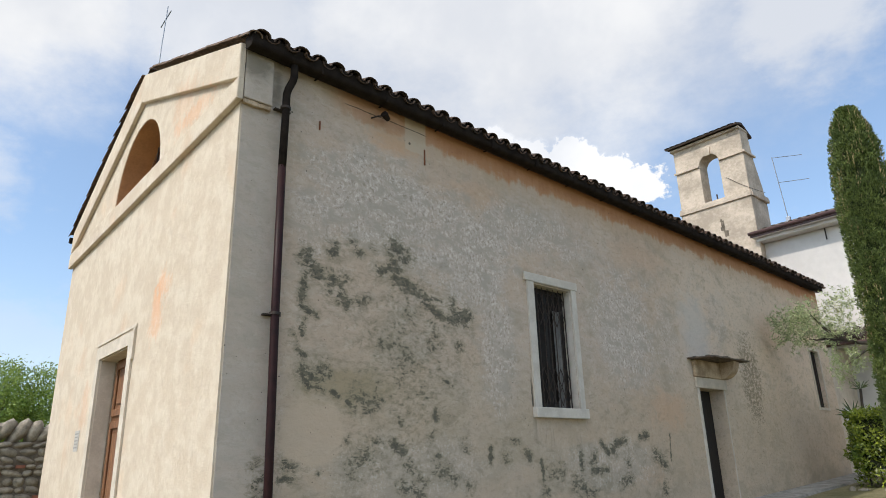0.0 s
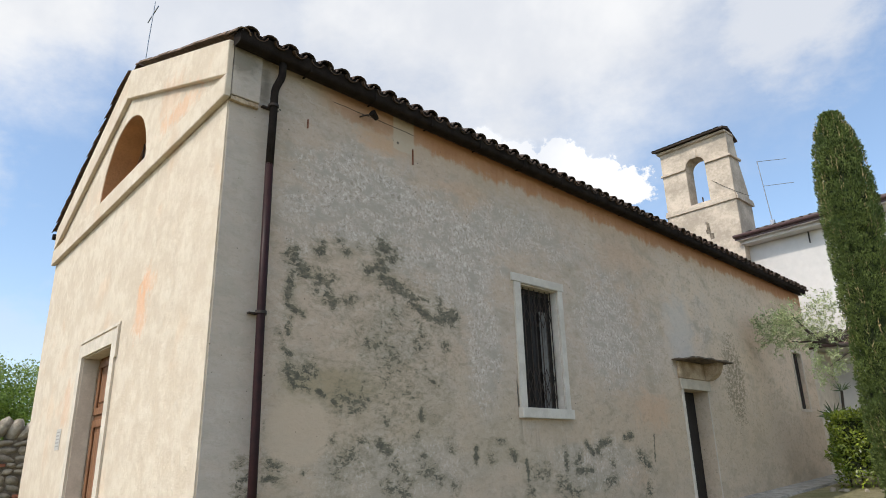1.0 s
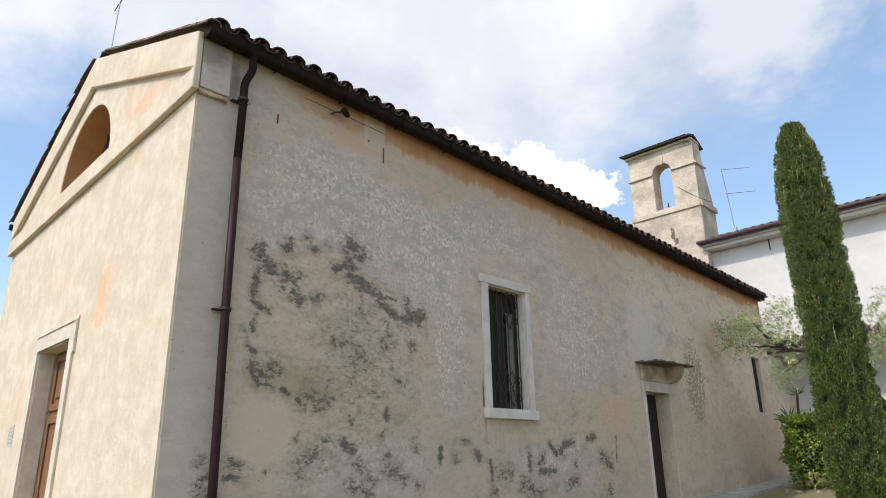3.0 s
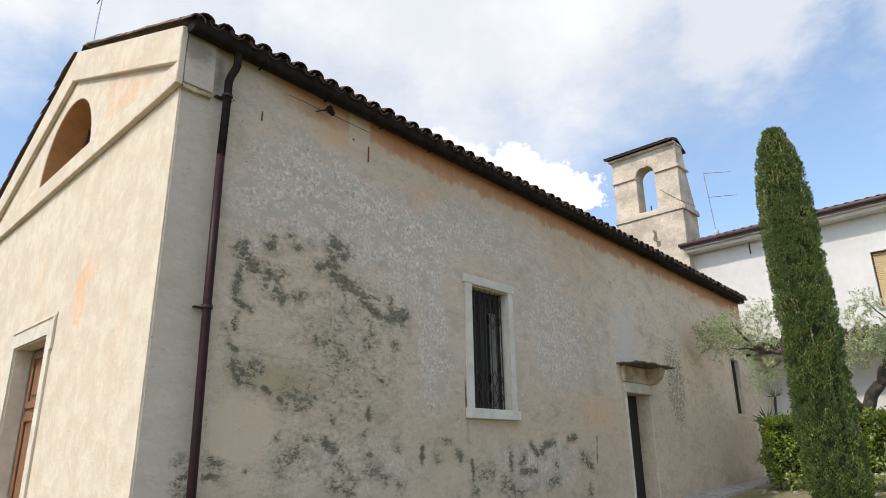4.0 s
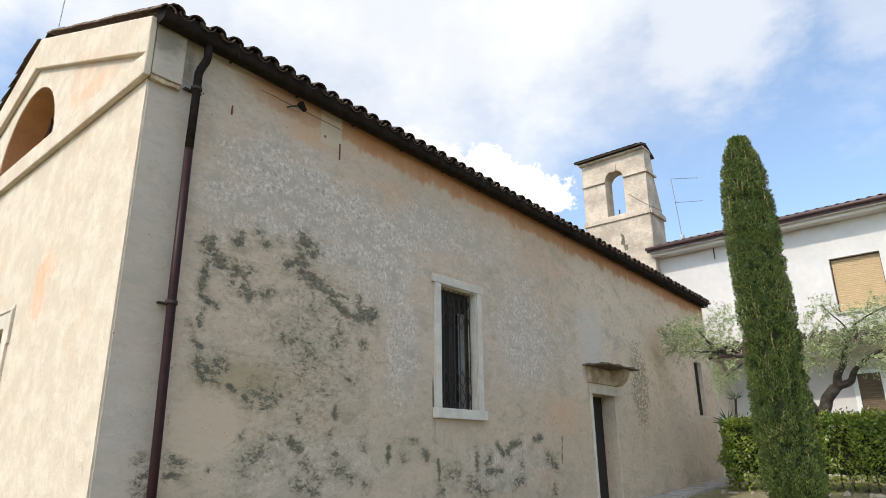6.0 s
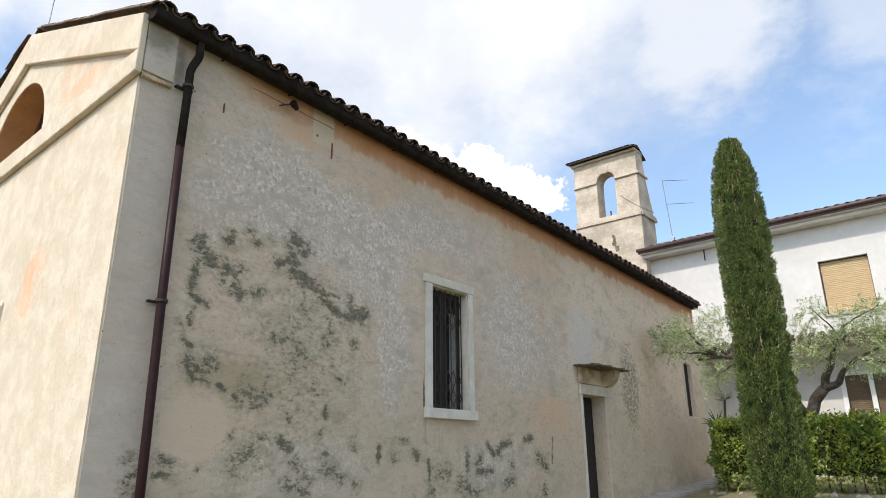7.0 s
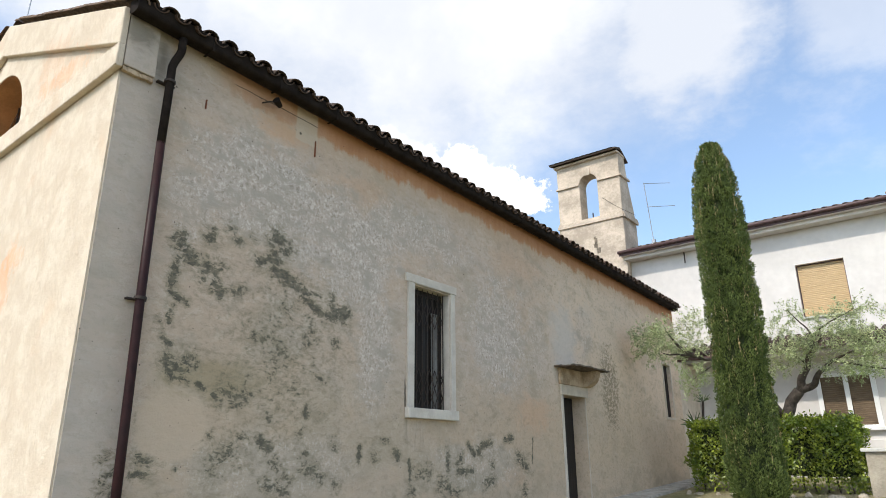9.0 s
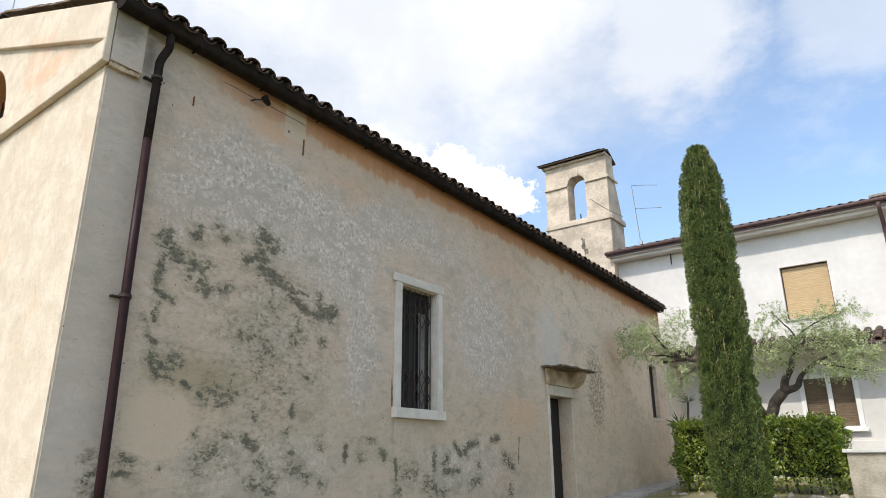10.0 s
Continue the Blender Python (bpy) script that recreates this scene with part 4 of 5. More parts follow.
def slope_turn(sgn):
    m = Matrix.Rotation(-SL, 4, "Y")
    return (Matrix.Rotation(math.pi, 4, "Z") @ m) if sgn == 1 else m


field_bm = {"v": [], "f": []}


def place_tile(me, name, sgn, row, y, lift, single, parent):
    jit = Matrix.Rotation(rng.uniform(-0.04, 0.04), 4, "Z") @ Matrix.Rotation(rng.uniform(-0.025, 0.025), 4, "X")
    m = Matrix.Translation(on_slope(0, row * STEP + rng.uniform(-0.02, 0.02), y, lift + rng.uniform(0, 0.012), sgn)) @ slope_turn(sgn) @ jit
    if single:
        ob = new(name, me)
        ob.parent = parent
        ob.matrix_basis = m
    else:
        base = len(field_bm["v"])
        field_bm["v"] += [tuple(m @ v.co) for v in me.vertices]
        field_bm["f"] += [tuple(base + i for i in p.vertices) for p in me.polygons]


for sgn in (1, -1):
    for c in range(COLS):
        y = 0.085 + c * PITCH + (0.26 if sgn == -1 else 0.0)
        for r in range(12):
            if sgn == 1 and c == 0 and r > 0:
                continue
            near = sgn == 1 and (r < 2 or (r == 2 and c < 30))
            place_tile(cap_tile, "roof_tile", sgn, r, y, 0.095, near, roof)
            place_tile(pan_tile, "pan_tile", sgn, r, y + PITCH / 2, 0.035, sgn == 1 and r == 0, roof)
# verge: a column of tiles bedded over the gable's edge on both slopes
for sgn in (1, -1):
    for r in range(13):
        place_tile(verge_tile, "verge_tile", sgn, r * 0.93, (0.012 if sgn == 1 else -0.035) - 0.0262 * (RIDGE_X + sgn * (4.08 - r * 0.316 * math.cos(SL))), 0.055 if sgn == 1 else 0.05, True, roof)
for c in range(int(LEN / 0.36)):
    m = Matrix.Translation((RIDGE_X, 0.10 + c * 0.36, 7.055 + eave_drop(c * 0.36))) @ Matrix.Rotation(math.pi / 2, 4, "Z") @ Matrix.Diagonal((1, 1.25, 1.1, 1))
    base = len(field_bm["v"])
    field_bm["v"] += [tuple(m @ v.co) for v in cap_tile.vertices]
    field_bm["f"] += [tuple(base + i for i in p.vertices) for p in cap_tile.polygons]
me = bpy.data.meshes.new("tile_field")
me.from_pydata(field_bm["v"], [], field_bm["f"])
me.materials.append(M_TILE)
tf = tagged(new("tile_field", me), kind="stuff")
tf.parent = roof

# ---- bell gable ----
bell = thing("bell_gable", "plastered bell gable with an empty arched opening and tiled cap", "bell gable")
BX0, BX1, BY = -3.95, -1.66, 17.2
open_l = [(-3.12, 8.80), (-2.45, 8.80), (-2.45, 10.1)] + arc(-2.785, 10.1, 0.335, 0, 180, 12)[1:-1] + [(-3.12, 10.1)]
bm = slab([(BX0, 8.60), (BX1, 8.60), (BX1 + 0.02, 10.898), (BX0, 10.898)], [open_l], lambda u, v, d: (u, BY + d, v), 0.0, 0.55)
part("upper_wall", bm, M_BELL, bell)
part("base_wall", slab([(BX0 - 0.02, 0.2), (BX1 + 0.02, 0.2), (BX1 + 0.02, 8.598), (BX0 - 0.02, 8.598)], [], lambda u, v, d: (u, BY + d, v), -0.03, 1.12), M_BELL, bell)
# sloping shoulder behind the upper wall
bm = slab([(17.752, 8.60), (18.34, 8.60), (18.27, 9.10), (17.95, 10.0), (17.79, 10.95), (17.752, 10.95)], [], lambda u, v, d: (d, u, v), -2.45, BX1 - 0.002)
part("rear_buttress", bm, M_BELL, bell, "sloping plastered buttress")
for z0, z1, o in ((8.58, 8.70, 0.05), (8.70, 8.78, 0.03)):
    for x0, x1 in ((BX0 - o, BX1 + o),):
        part("string_course", boxes((x0, x1, BY - o - 0.03, BY - 0.002, z0, z1 - 0.002), bevel=0.01), M_BELL, bell)
    part("string_course", boxes((BX1 + 0.024, BX1 + 0.02 + o + 0.03, BY - 0.03, 18.36, z0, z1 - 0.002), bevel=0.01), M_BELL, bell)
for x0, x1 in ((BX0 - 0.05, -3.125), (-2.44, BX1 + 0.06)):
    part("impost", boxes((x0, x1, BY - 0.06, BY - 0.002, 10.06, 10.13), bevel=0.012), M_BELL, bell)
part("impost", boxes((BX1 + 0.024, BX1 + 0.09, BY - 0.05, 17.95, 10.06, 10.13), bevel=0.012), M_BELL, bell)
part("keystone", slab([(-2.87, 10.38), (-2.70, 10.38), (-2.66, 10.66), (-2.91, 10.66)], [], lambda u, v, d: (u, BY + d, v), -0.035, -0.002), M_BELL, bell)
part("cap_cornice", boxes((BX0 - 0.08, BX1 + 0.045, BY - 0.10, 17.85, 10.90, 10.985), bevel=0.02), M_BELL, bell)
bm = slab([(BY - 0.24, 10.985), (BY - 0.24, 11.04), (17.40, 11.17), (18.02, 10.86), (18.02, 10.80), (17.40, 11.08)], [], lambda u, v, d: (d, u, v), BX0 - 0.17, BX1 + 0.05)
part("cap_slab", bm, M_TILE, bell, "dark tiled cap with overhanging edge")
for c in range(12):
    ob = new("cap_tile", cap_tile)
    ob.parent = bell
    ob.matrix_basis = Matrix.Translation((BX0 - 0.09 + c * 0.203, BY - 0.27, 11.035)) @ Matrix.Rotation(math.pi / 2, 4, "Z") @ Matrix.Rotation(-0.25, 4, "Y") @ Matrix.Diagonal((1.6, 1, 0.18, 1))
part("bell_bracket", boxes((-2.80, -2.77, 17.4, 17.44, 8.80, 9.05)), M_IRON, bell)
bm = boxes((-2.72, -2.58, BY - 0.04, BY - 0.031, 7.70, 7.84), (-2.69, -2.60, BY - 0.04, BY - 0.031, 7.842, 8.02), (-2.62, -2.5, BY - 0.04, BY - 0.031, 7.5, 7.698), (-2.73, -2.65, BY - 0.04, BY - 0.031, 8.022, 8.1))
rough_up(bm, 0.03, 9)
part("broken_patch", bm, M_MORTAR, bell, "patch of bare brick where plaster fell")
part("tie_wire", tube(bmesh.new(), [(-2.3, BY - 0.02, 9.42), (-1.95, BY - 0.02, 9.10), (-1.64, BY - 0.03, 8.84), (-1.62, 18.3, 8.95)], 0.006, 5), M_IRON, bell)

# ---- house ----
house = thing("house", "white two-storey house with brown gutter and tiled roofs", "house")
HY, HX0, HX1 = 17.5, -1.64, 9.2
def house_at(u, v, d):
    return (u, HY + d, v)


W_UP, W_LOW = (3.08, 4.26, 4.60, 6.07), (3.18, 4.34, 1.72, 3.0)
part("wall", slab(rect(HX0, HX1, 0.0, 7.25), [rect(*W_UP), rect(*W_LOW)], house_at, 0.0, 0.35), M_WHITE, house, "white painted rendered wall")
part("side_wall", boxes((HX0, HX0 + 0.35, HY + 0.352, 26.0, 0.0, 7.25), (HX1 - 0.35, HX1, HY + 0.352, 26.0, 0.0, 7.25)), M_WHITE, house)
part("soffit", boxes((HX0 - 0.10, HX1 + 0.5, HY - 0.55, HY - 0.002, 7.16, 7.24)), M_WHITE, house, "white painted eave soffit")
part("soffit_moulding", boxes((HX0 - 0.05, HX1 + 0.4, HY - 0.40, HY - 0.004, 7.06, 7.158), bevel=0.02), M_WHITE, house)
roof2 = part("roof", slab([(HY - 0.54, 7.245), (HY - 0.54, 7.33), (21.9, 8.70), (26.5, 7.33), (26.5, 7.245)], [], lambda u, v, d: (d, u, v), HX0 - 0.12, HX1 + 0.55), M_PALE_TILE, house, "low-pitched clay tile roof")
bm = bmesh.new()
for k, (dz0, ro) in enumerate(((0.0, 0.055),)):
    tube(bm, [(HX0 - 0.16, HY - 0.60, 7.285), (HX1 + 0.6, HY - 0.60, 7.285)], ro, 12)
part("gutter", bm, M_FASCIA, house, "maroon-brown round gutter", True)
part("fascia", boxes((HX0 - 0.14, HX1 + 0.56, HY - 0.565, HY - 0.552, 7.17, 7.34)), M_FASCIA, house, "maroon-brown fascia board")
HP = 0.25
pale_tile = mesh_of("roof_tile", barrel(0.46, 0.088, 0.075), M_PALE_TILE)
for c in range(int((HX1 - HX0 + 0.6) / HP)):
    ob = new("roof_tile", pale_tile)
    ob.parent = roof2
    ob.matrix_basis = Matrix.Translation((HX0 - 0.02 + c * HP, HY - 0.57, 7.285)) @ Matrix.Rotation(math.pi / 2, 4, "Z") @ Matrix.Rotation(-0.30, 4, "Y") @ Matrix.Diagonal((1.0, 1.0, 0.7, 1))
v_, f_l = [], []
for c in range(int((HX1 - HX0 + 0.6) / HP)):
    for r in range(1, 13):
        m = Matrix.Translation((HX0 - 0.02 + c * HP, HY - 0.64 + r * 0.355, 7.30 + r * 0.355 * 0.31)) @ Matrix.Rotation(math.pi / 2, 4, "Z") @ Matrix.Rotation(-0.30, 4, "Y")
        b0 = len(v_)
        v_ += [tuple(m @ v.co) for v in cap_tile.vertices]
        f_l += [tuple(b0 + i for i in p.vertices) for p in cap_tile.polygons]
me = bpy.data.meshes.new("tile_field")
me.from_pydata(v_, [], f_l)
me.materials.append(M_PALE_TILE)
tf = tagged(new("tile_field", me), kind="stuff")
tf.parent = roof2
# block standing in for a hipped lump of higher roof, with its cap
hip = part("chimney", boxes((5.55, 6.05, 18.3, 18.9, 7.3, 7.80), bevel=0.02), M_BELL, house, "low rendered block standing for a hipped roof lump, with tile cap")
part("chimney_cap", boxes((5.45, 6.15, 18.2, 19.0, 7.802, 7.88), bevel=0.02), M_PALE_TILE, hip)
# downpipe at the right
part("downpipe", tube(bmesh.new(), [(5.70, HY - 0.62, 7.22), (5.70, HY - 0.55, 7.05), (5.70, HY - 0.10, 6.75), (5.70, HY - 0.07, 6.5), (5.70, HY - 0.07, 3.9)], 0.05, 10), M_FASCIA, house, "maroon-brown downpipe", True)
# upper window with its roller shutter down
uw = part("upper_window", slab(rect(W_UP[0] + 0.002, W_UP[1] - 0.002, W_UP[2] + 0.002, W_UP[3] - 0.002), [rect(W_UP[0] + 0.025, W_UP[1] - 0.025, W_UP[2] + 0.025, W_UP[3] - 0.03)], house_at, 0.10, 0.16), M_FASCIA, house, "window with honey-coloured roller shutter closed")
k = 0
z = W_UP[2] + 0.03
while z < W_UP[3] - 0.04:
    part("shutter_slat", boxes((W_UP[0] + 0.026, W_UP[1] - 0.026, HY + 0.12, HY + 0.14, z, z + 0.044), bevel=0.006), M_SHUTTER, uw)
    z += 0.05
part("sill", boxes((W_UP[0] - 0.06, W_UP[1] + 0.06, HY - 0.06, HY + 0.098, W_UP[2] - 0.05, W_UP[2] - 0.001), bevel=0.008), M_CAP, uw)
part("shutter_back", boxes((W_UP[0] + 0.03, W_UP[1] - 0.03, HY + 0.142, HY + 0.15, W_UP[2], W_UP[3])), M_SHUTTER, uw)
# lower window, brown shutters half down behind white frames
lw = part("lower_window", slab(rect(W_LOW[0] - 0.09, W_LOW[1] + 0.09, W_LOW[2] - 0.02, W_LOW[3] + 0.06), [rect(W_LOW[0] + 0.02, 3.72, W_LOW[2] + 0.03, W_LOW[3] - 0.03), rect(3.83, W_LOW[1] - 0.02, W_LOW[2] + 0.03, W_LOW[3] - 0.03)], house_at, -0.035, -0.002),
          M_WHITE_TRIM, house, "double window with white frame and brown roller shutters")
for x0, x1 in ((W_LOW[0] + 0.02, 3.72), (3.83, W_LOW[1] - 0.02)):
    z = W_LOW[2] + 0.03
    while z < W_LOW[3] - 0.04:
        part("shutter_slat", boxes((x0, x1, HY + 0.06, HY + 0.08, z, z + 0.044), bevel=0.006), M_BROWN_SHUTTER, lw)
        z += 0.05
part("shutter_back", boxes((W_LOW[0], W_LOW[1], HY + 0.084, HY + 0.09, W_LOW[2], W_LOW[3])), M_BROWN_SHUTTER, lw)
part("sill", boxes((W_LOW[0] - 0.16, W_LOW[1] + 0.16, HY - 0.14, HY - 0.036, W_LOW[2] - 0.11, W_LOW[2] - 0.022), bevel=0.01), M_WHITE_TRIM, lw)
part("plinth", boxes((HX0 + 1.7, HX1, HY - 0.05, HY - 0.003, 0.3, 1.40), bevel=0.01), M_WHITE, house)
part("wall_hook", boxes((0.085, 0.115, HY - 0.03, HY - 0.002, 6.72, 7.058)), M_IRON, house)
# pent roof over the ground floor
pr = part("pent_roof", slab([(HY - 1.05, 3.60), (HY - 1.05, 3.66), (HY - 0.004, 4.08), (HY - 0.004, 4.00)], [], lambda u, v, d: (d, u, v), -0.40, HX1), M_TILE, house, "tiled pent roof over the ground floor")
part("pent_soffit", boxes((-0.36, HX1, HY - 1.0, HY - 0.004, 3.54, 3.598)), M_WHITE, pr)
part("pent_gutter", tube(bmesh.new(), [(-0.42, HY - 1.10, 3.62), (HX1, HY - 1.10, 3.62)], 0.05, 10), M_FASCIA, pr)
v_, f_l = [], []
for c in range(int((HX1 + 0.4) / HP)):
    for r in range(3):
        m = Matrix.Translation((-0.36 + c * HP, HY - 1.16 + r * 0.33, 3.675 + r * 0.33 * 0.40)) @ Matrix.Rotation(math.pi / 2, 4, "Z") @ Matrix.Rotation(-0.38, 4, "Y")
        if r == 0:
            ob = new("roof_tile", cap_tile)
            ob.parent = pr
            ob.matrix_basis = m
            continue
        b0 = len(v_)
        v_ += [tuple(m @ v.co) for v in cap_tile.vertices]
        f_l += [tuple(b0 + i for i in p.vertices) for p in cap_tile.polygons]
me = bpy.data.meshes.new("tile_field")
me.from_pydata(v_, [], f_l)
me.materials.append(M_TILE)
tf = tagged(new("tile_field", me), kind="stuff")
tf.parent = pr
part("link_wall", boxes((-0.30, 0.04, LEN + 0.01, HY - 0.06, 0.0, 3.52)), M_STONE_WARM, house, "beige rendered wall between chapel and house")

part("meter_box", boxes((0.041, 0.09, 16.35, 16.55, 1.70, 2.05), bevel=0.008), M_WHITE_TRIM, house, "small white wall box")
# the house stands a little out of square with the chapel
house.matrix_basis = Matrix.Translation((HX0, HY, 0)) @ Matrix.Rotation(radians(-2.0), 4, "Z") @ Matrix.Translation((-HX0, -HY, 0))
# antenna
ant = thing("antenna", "thin television aerial on a slightly leaning mast", "antenna")
part("mast", tube(bmesh.new(), [(-0.80, 17.45, 7.55), (-0.93, 17.45, 9.68)], 0.016, 6), M_STEEL, ant)
part("boom", tube(bmesh.new(), [(-0.93, 17.45, 9.66), (-0.232, 17.934, 9.66)], 0.010, 5), M_STEEL, ant)
part("boom", tube(bmesh.new(), [(-0.89, 17.45, 8.82), (-0.148, 17.883, 8.82)], 0.010, 5), M_STEEL, ant)
part("mast_foot", boxes((-0.86, -0.74, 17.40, 17.5, 7.45, 7.68), bevel=0.01), M_STEEL, ant)

# ---- paving, hedge bed, low wall ----
bm = bmesh.new()
prev = None
for i in range(24):
    y = -1.0 + i * 0.75
    cur = [bm.verts.new((x, y, ground_z(0, y) + dz)) for x, dz in ((-0.1, 0.05), (0.62 + 0.03 * math.sin(i * 2.1), 0.05), (0.64, -0.05))]
    if prev:
        for j in range(2):
            bm.faces.new((prev[j], prev[j + 1], cur[j + 1], cur[j]))
    prev = cur
tagged(obj_from("pavement", bm, M_CONCRETE), "grey concrete strip along the chapel wall", "pavement", kind="structure")
bm = boxes((0.95, 4.9, 12.55, 16.2, 0.0, 0.26), bevel=0.03)
tagged(obj_from("planting_bed", bm, M_SOIL), "raised earth bed under the hedge", "planting bed", kind="structure")
rng = random.Random(9)
for k in range(13):
    x = 1.05 + k * 0.29 + rng.uniform(-0.10, 0.10)
    bm = bmesh.new()
    bmesh.ops.create_icosphere(bm, subdivisions=2, radius=1, matrix=Matrix.Translation((x, 12.50 + rng.uniform(-0.06, 0.10), 0.245)) @ Matrix.Diagonal((rng.uniform(0.05, 0.13), 0.09, rng.uniform(0.05, 0.10), 1)))
    rough_up(bm, 0.03, 9, k)
    rough_up(bm, 0.02, 23, k)
    tagged(obj_from("edging_stone", bm, M_COBBLE), "pale rough stone edging the hedge bed", "stone", "edging stones of the bed")

lowwall = thing("garden_wall", "low beige rendered garden wall with pale stone coping", "garden wall")
part("wall_body", boxes((4.36, 7.6, 12.9, 13.2, -0.3, 1.08), bevel=0.02), M_GARDEN_WALL, lowwall)
for k in range(4):
    part("coping_stone", boxes((4.30 + k * 0.80, 5.095 + k * 0.80, 12.84, 13.26, 1.082, 1.15), bevel=0.012), M_CAP, lowwall)


# ---- plants ----
def leaf_cloud(points, size, aspect, rng, flat=0.5, droop=0.0):
    """Many small pointed leaves round points given with outward normals."""
    vs, fs = [], []
    for p, nrm in points:
        a = rng.uniform(0, math.tau)
        side = nrm.orthogonal().normalized()
        side = Matrix.Rotation(a, 3, nrm) @ side
        tip = (nrm * flat + Vector((rng.uniform(-1, 1), rng.uniform(-1, 1), rng.uniform(-1, 1) - droop)) * (1 - flat)).normalized()
        w = side * size * aspect * rng.uniform(0.7, 1.3)
        l = tip * size * rng.uniform(0.7, 1.35)
        b = len(vs)
        vs += [tuple(p), tuple(p + l * 0.5 + w), tuple(p + l), tuple(p + l * 0.5 - w)]
        fs.append((b, b + 1, b + 2, b + 3))
    return vs, fs


def mesh_part(name, vs, fs, mat, parent, label=""):
    me = bpy.data.meshes.new(name)
    me.from_pydata(vs, [], fs)
    me.materials.append(mat)
    ob = new(name, me)
    ob.parent = parent
    if label:
        tagged(ob, label)
    return ob


# Cypress
CX, CY = 3.05, 10.0
cyp = thing("cypress", "tall narrow clipped cypress tree with dense dark green sprays", "tree")
part("trunk", tube(bmesh.new(), [(CX, CY, ground_z(CX, CY) - 0.1), (CX, CY, 3.0), (CX - 0.03, CY, 6.0)], 0.12, 8, 0.03), M_BARK, cyp)


def cyp_radius(z):
    zz = (z - 0.2) / 6.78
    body = 0.448 - 0.045 * zz
    top = max(0.0, 1 - max(0.0, (zz - 0.73) / 0.275) ** 2.0) ** 0.62
    foot = min(1.0, 0.75 + max(0.0, z - 0.1) * 0.6)
    return body * top * foot


# solid core coloured dark to stand for shade deep in the crown
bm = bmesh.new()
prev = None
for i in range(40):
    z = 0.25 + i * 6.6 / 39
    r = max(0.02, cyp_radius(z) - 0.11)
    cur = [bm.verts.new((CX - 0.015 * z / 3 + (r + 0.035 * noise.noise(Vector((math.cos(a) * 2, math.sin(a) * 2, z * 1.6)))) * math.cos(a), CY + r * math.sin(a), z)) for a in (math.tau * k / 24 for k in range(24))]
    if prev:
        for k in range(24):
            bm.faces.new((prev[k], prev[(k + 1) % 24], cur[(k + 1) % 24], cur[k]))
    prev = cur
part("inner_crown", bm, M_CYPRESS_CORE, cyp, "dark core for the shade inside the crown", True)
rng = random.Random(21)
pts = []
for _ in range(130000):
    z = 0.2 + 6.68 * rng.random()
    a = rng.uniform(0, math.tau)
    n1, n2 = noise.noise(Vector((math.cos(a) * 3.6, math.sin(a) * 3.6, z * 4.6))), noise.noise(Vector((math.cos(a) * 7.5 + 9, math.sin(a) * 7.5, z * 11)))
    lump = 0.03 * noise.noise(Vector((math.cos(a) * 3.2, math.sin(a) * 3.2, z * 1.3))) + 0.18 * min(0.07, n1) + 0.13 * min(0.09, n2)
    r = cyp_radius(z) * (1 + lump) + lump * 0.7 - 0.10 * rng.random() ** 2 + 0.015
    nrm = Vector((math.cos(a) * 0.8, math.sin(a) * 0.8, 1.0)).normalized()
    pts.append((Vector((CX - 0.015 * z / 3 + r * math.cos(a), CY + r * math.sin(a), z)), nrm))
mesh_part("crown", *leaf_cloud(pts, 0.046, 0.18, rng, 0.60), M_CYPRESS, cyp, "dense upright green sprays")
tw = []
for _ in range(900):
    z = 0.4 + 6.2 * rng.random() ** 0.7
    a = rng.uniform(0, math.tau)
    if noise.noise(Vector((math.cos(a) * 4, math.sin(a) * 4, z * 0.8))) < -0.05:
        continue
    r = cyp_radius(z) * 1.0
    for k in range(4):
        tw.append((Vector((CX - 0.015 * z / 3 + r * math.cos(a), CY + r * math.sin(a), z + k * 0.06)), Vector((math.cos(a) * 0.3, math.sin(a) * 0.3, 1)).normalized()))
mesh_part("dry_foliage", *leaf_cloud(tw, 0.060, 0.09, rng, 0.75), M_CYPRESS_TWIG, cyp, "straw-coloured dry twigs")

# Hedge
hedge = thing("hedge", "clipped evergreen laurel hedge with glossy yellow-green leaves", "hedge")
HXA, HXB, HYA, HYB, HZA, HZB = 1.00, 4.30, 13.0, 13.75, 0.30, 1.72
# near-black block puts the hedge's inner shade into colour
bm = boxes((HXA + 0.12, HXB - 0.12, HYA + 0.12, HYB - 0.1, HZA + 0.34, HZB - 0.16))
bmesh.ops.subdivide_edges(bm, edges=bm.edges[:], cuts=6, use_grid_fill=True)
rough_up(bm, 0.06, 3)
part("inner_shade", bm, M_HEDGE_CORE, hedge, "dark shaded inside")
rng = random.Random(33)
pts = []
for _ in range(24000):
    u = rng.random()
    if u < 0.55:
        p, nrm = Vector((rng.uniform(HXA, HXB), HYA, rng.uniform(HZA, HZB))), Vector((0, -1, 0.35))
    elif u < 0.75:
        p, nrm = Vector((rng.uniform(HXA, HXB), rng.uniform(HYA, HYB), HZB)), Vector((0, -0.3, 1))
    elif u < 0.88:
        p, nrm = Vector((HXA, rng.uniform(HYA, HYB), rng.uniform(HZA, HZB))), Vector((-1, -0.2, 0.3))
    else:
        p, nrm = Vector((HXB, rng.uniform(HYA, HYB), rng.uniform(HZA, HZB))), Vector((1, -0.2, 0.3))
    lump = 0.20 * noise.noise(p * 2.3) + 0.16 * noise.noise(p * 6.5)
    edge = min(1.0, (p.z - HZA) / 0.75)
    if rng.random() > 0.05 + 0.95 * edge:
        continue
    p += nrm.normalized() * (lump * 0.8 - 0.24 * rng.random() ** 1.4)
    pts.append((p, nrm.normalized()))
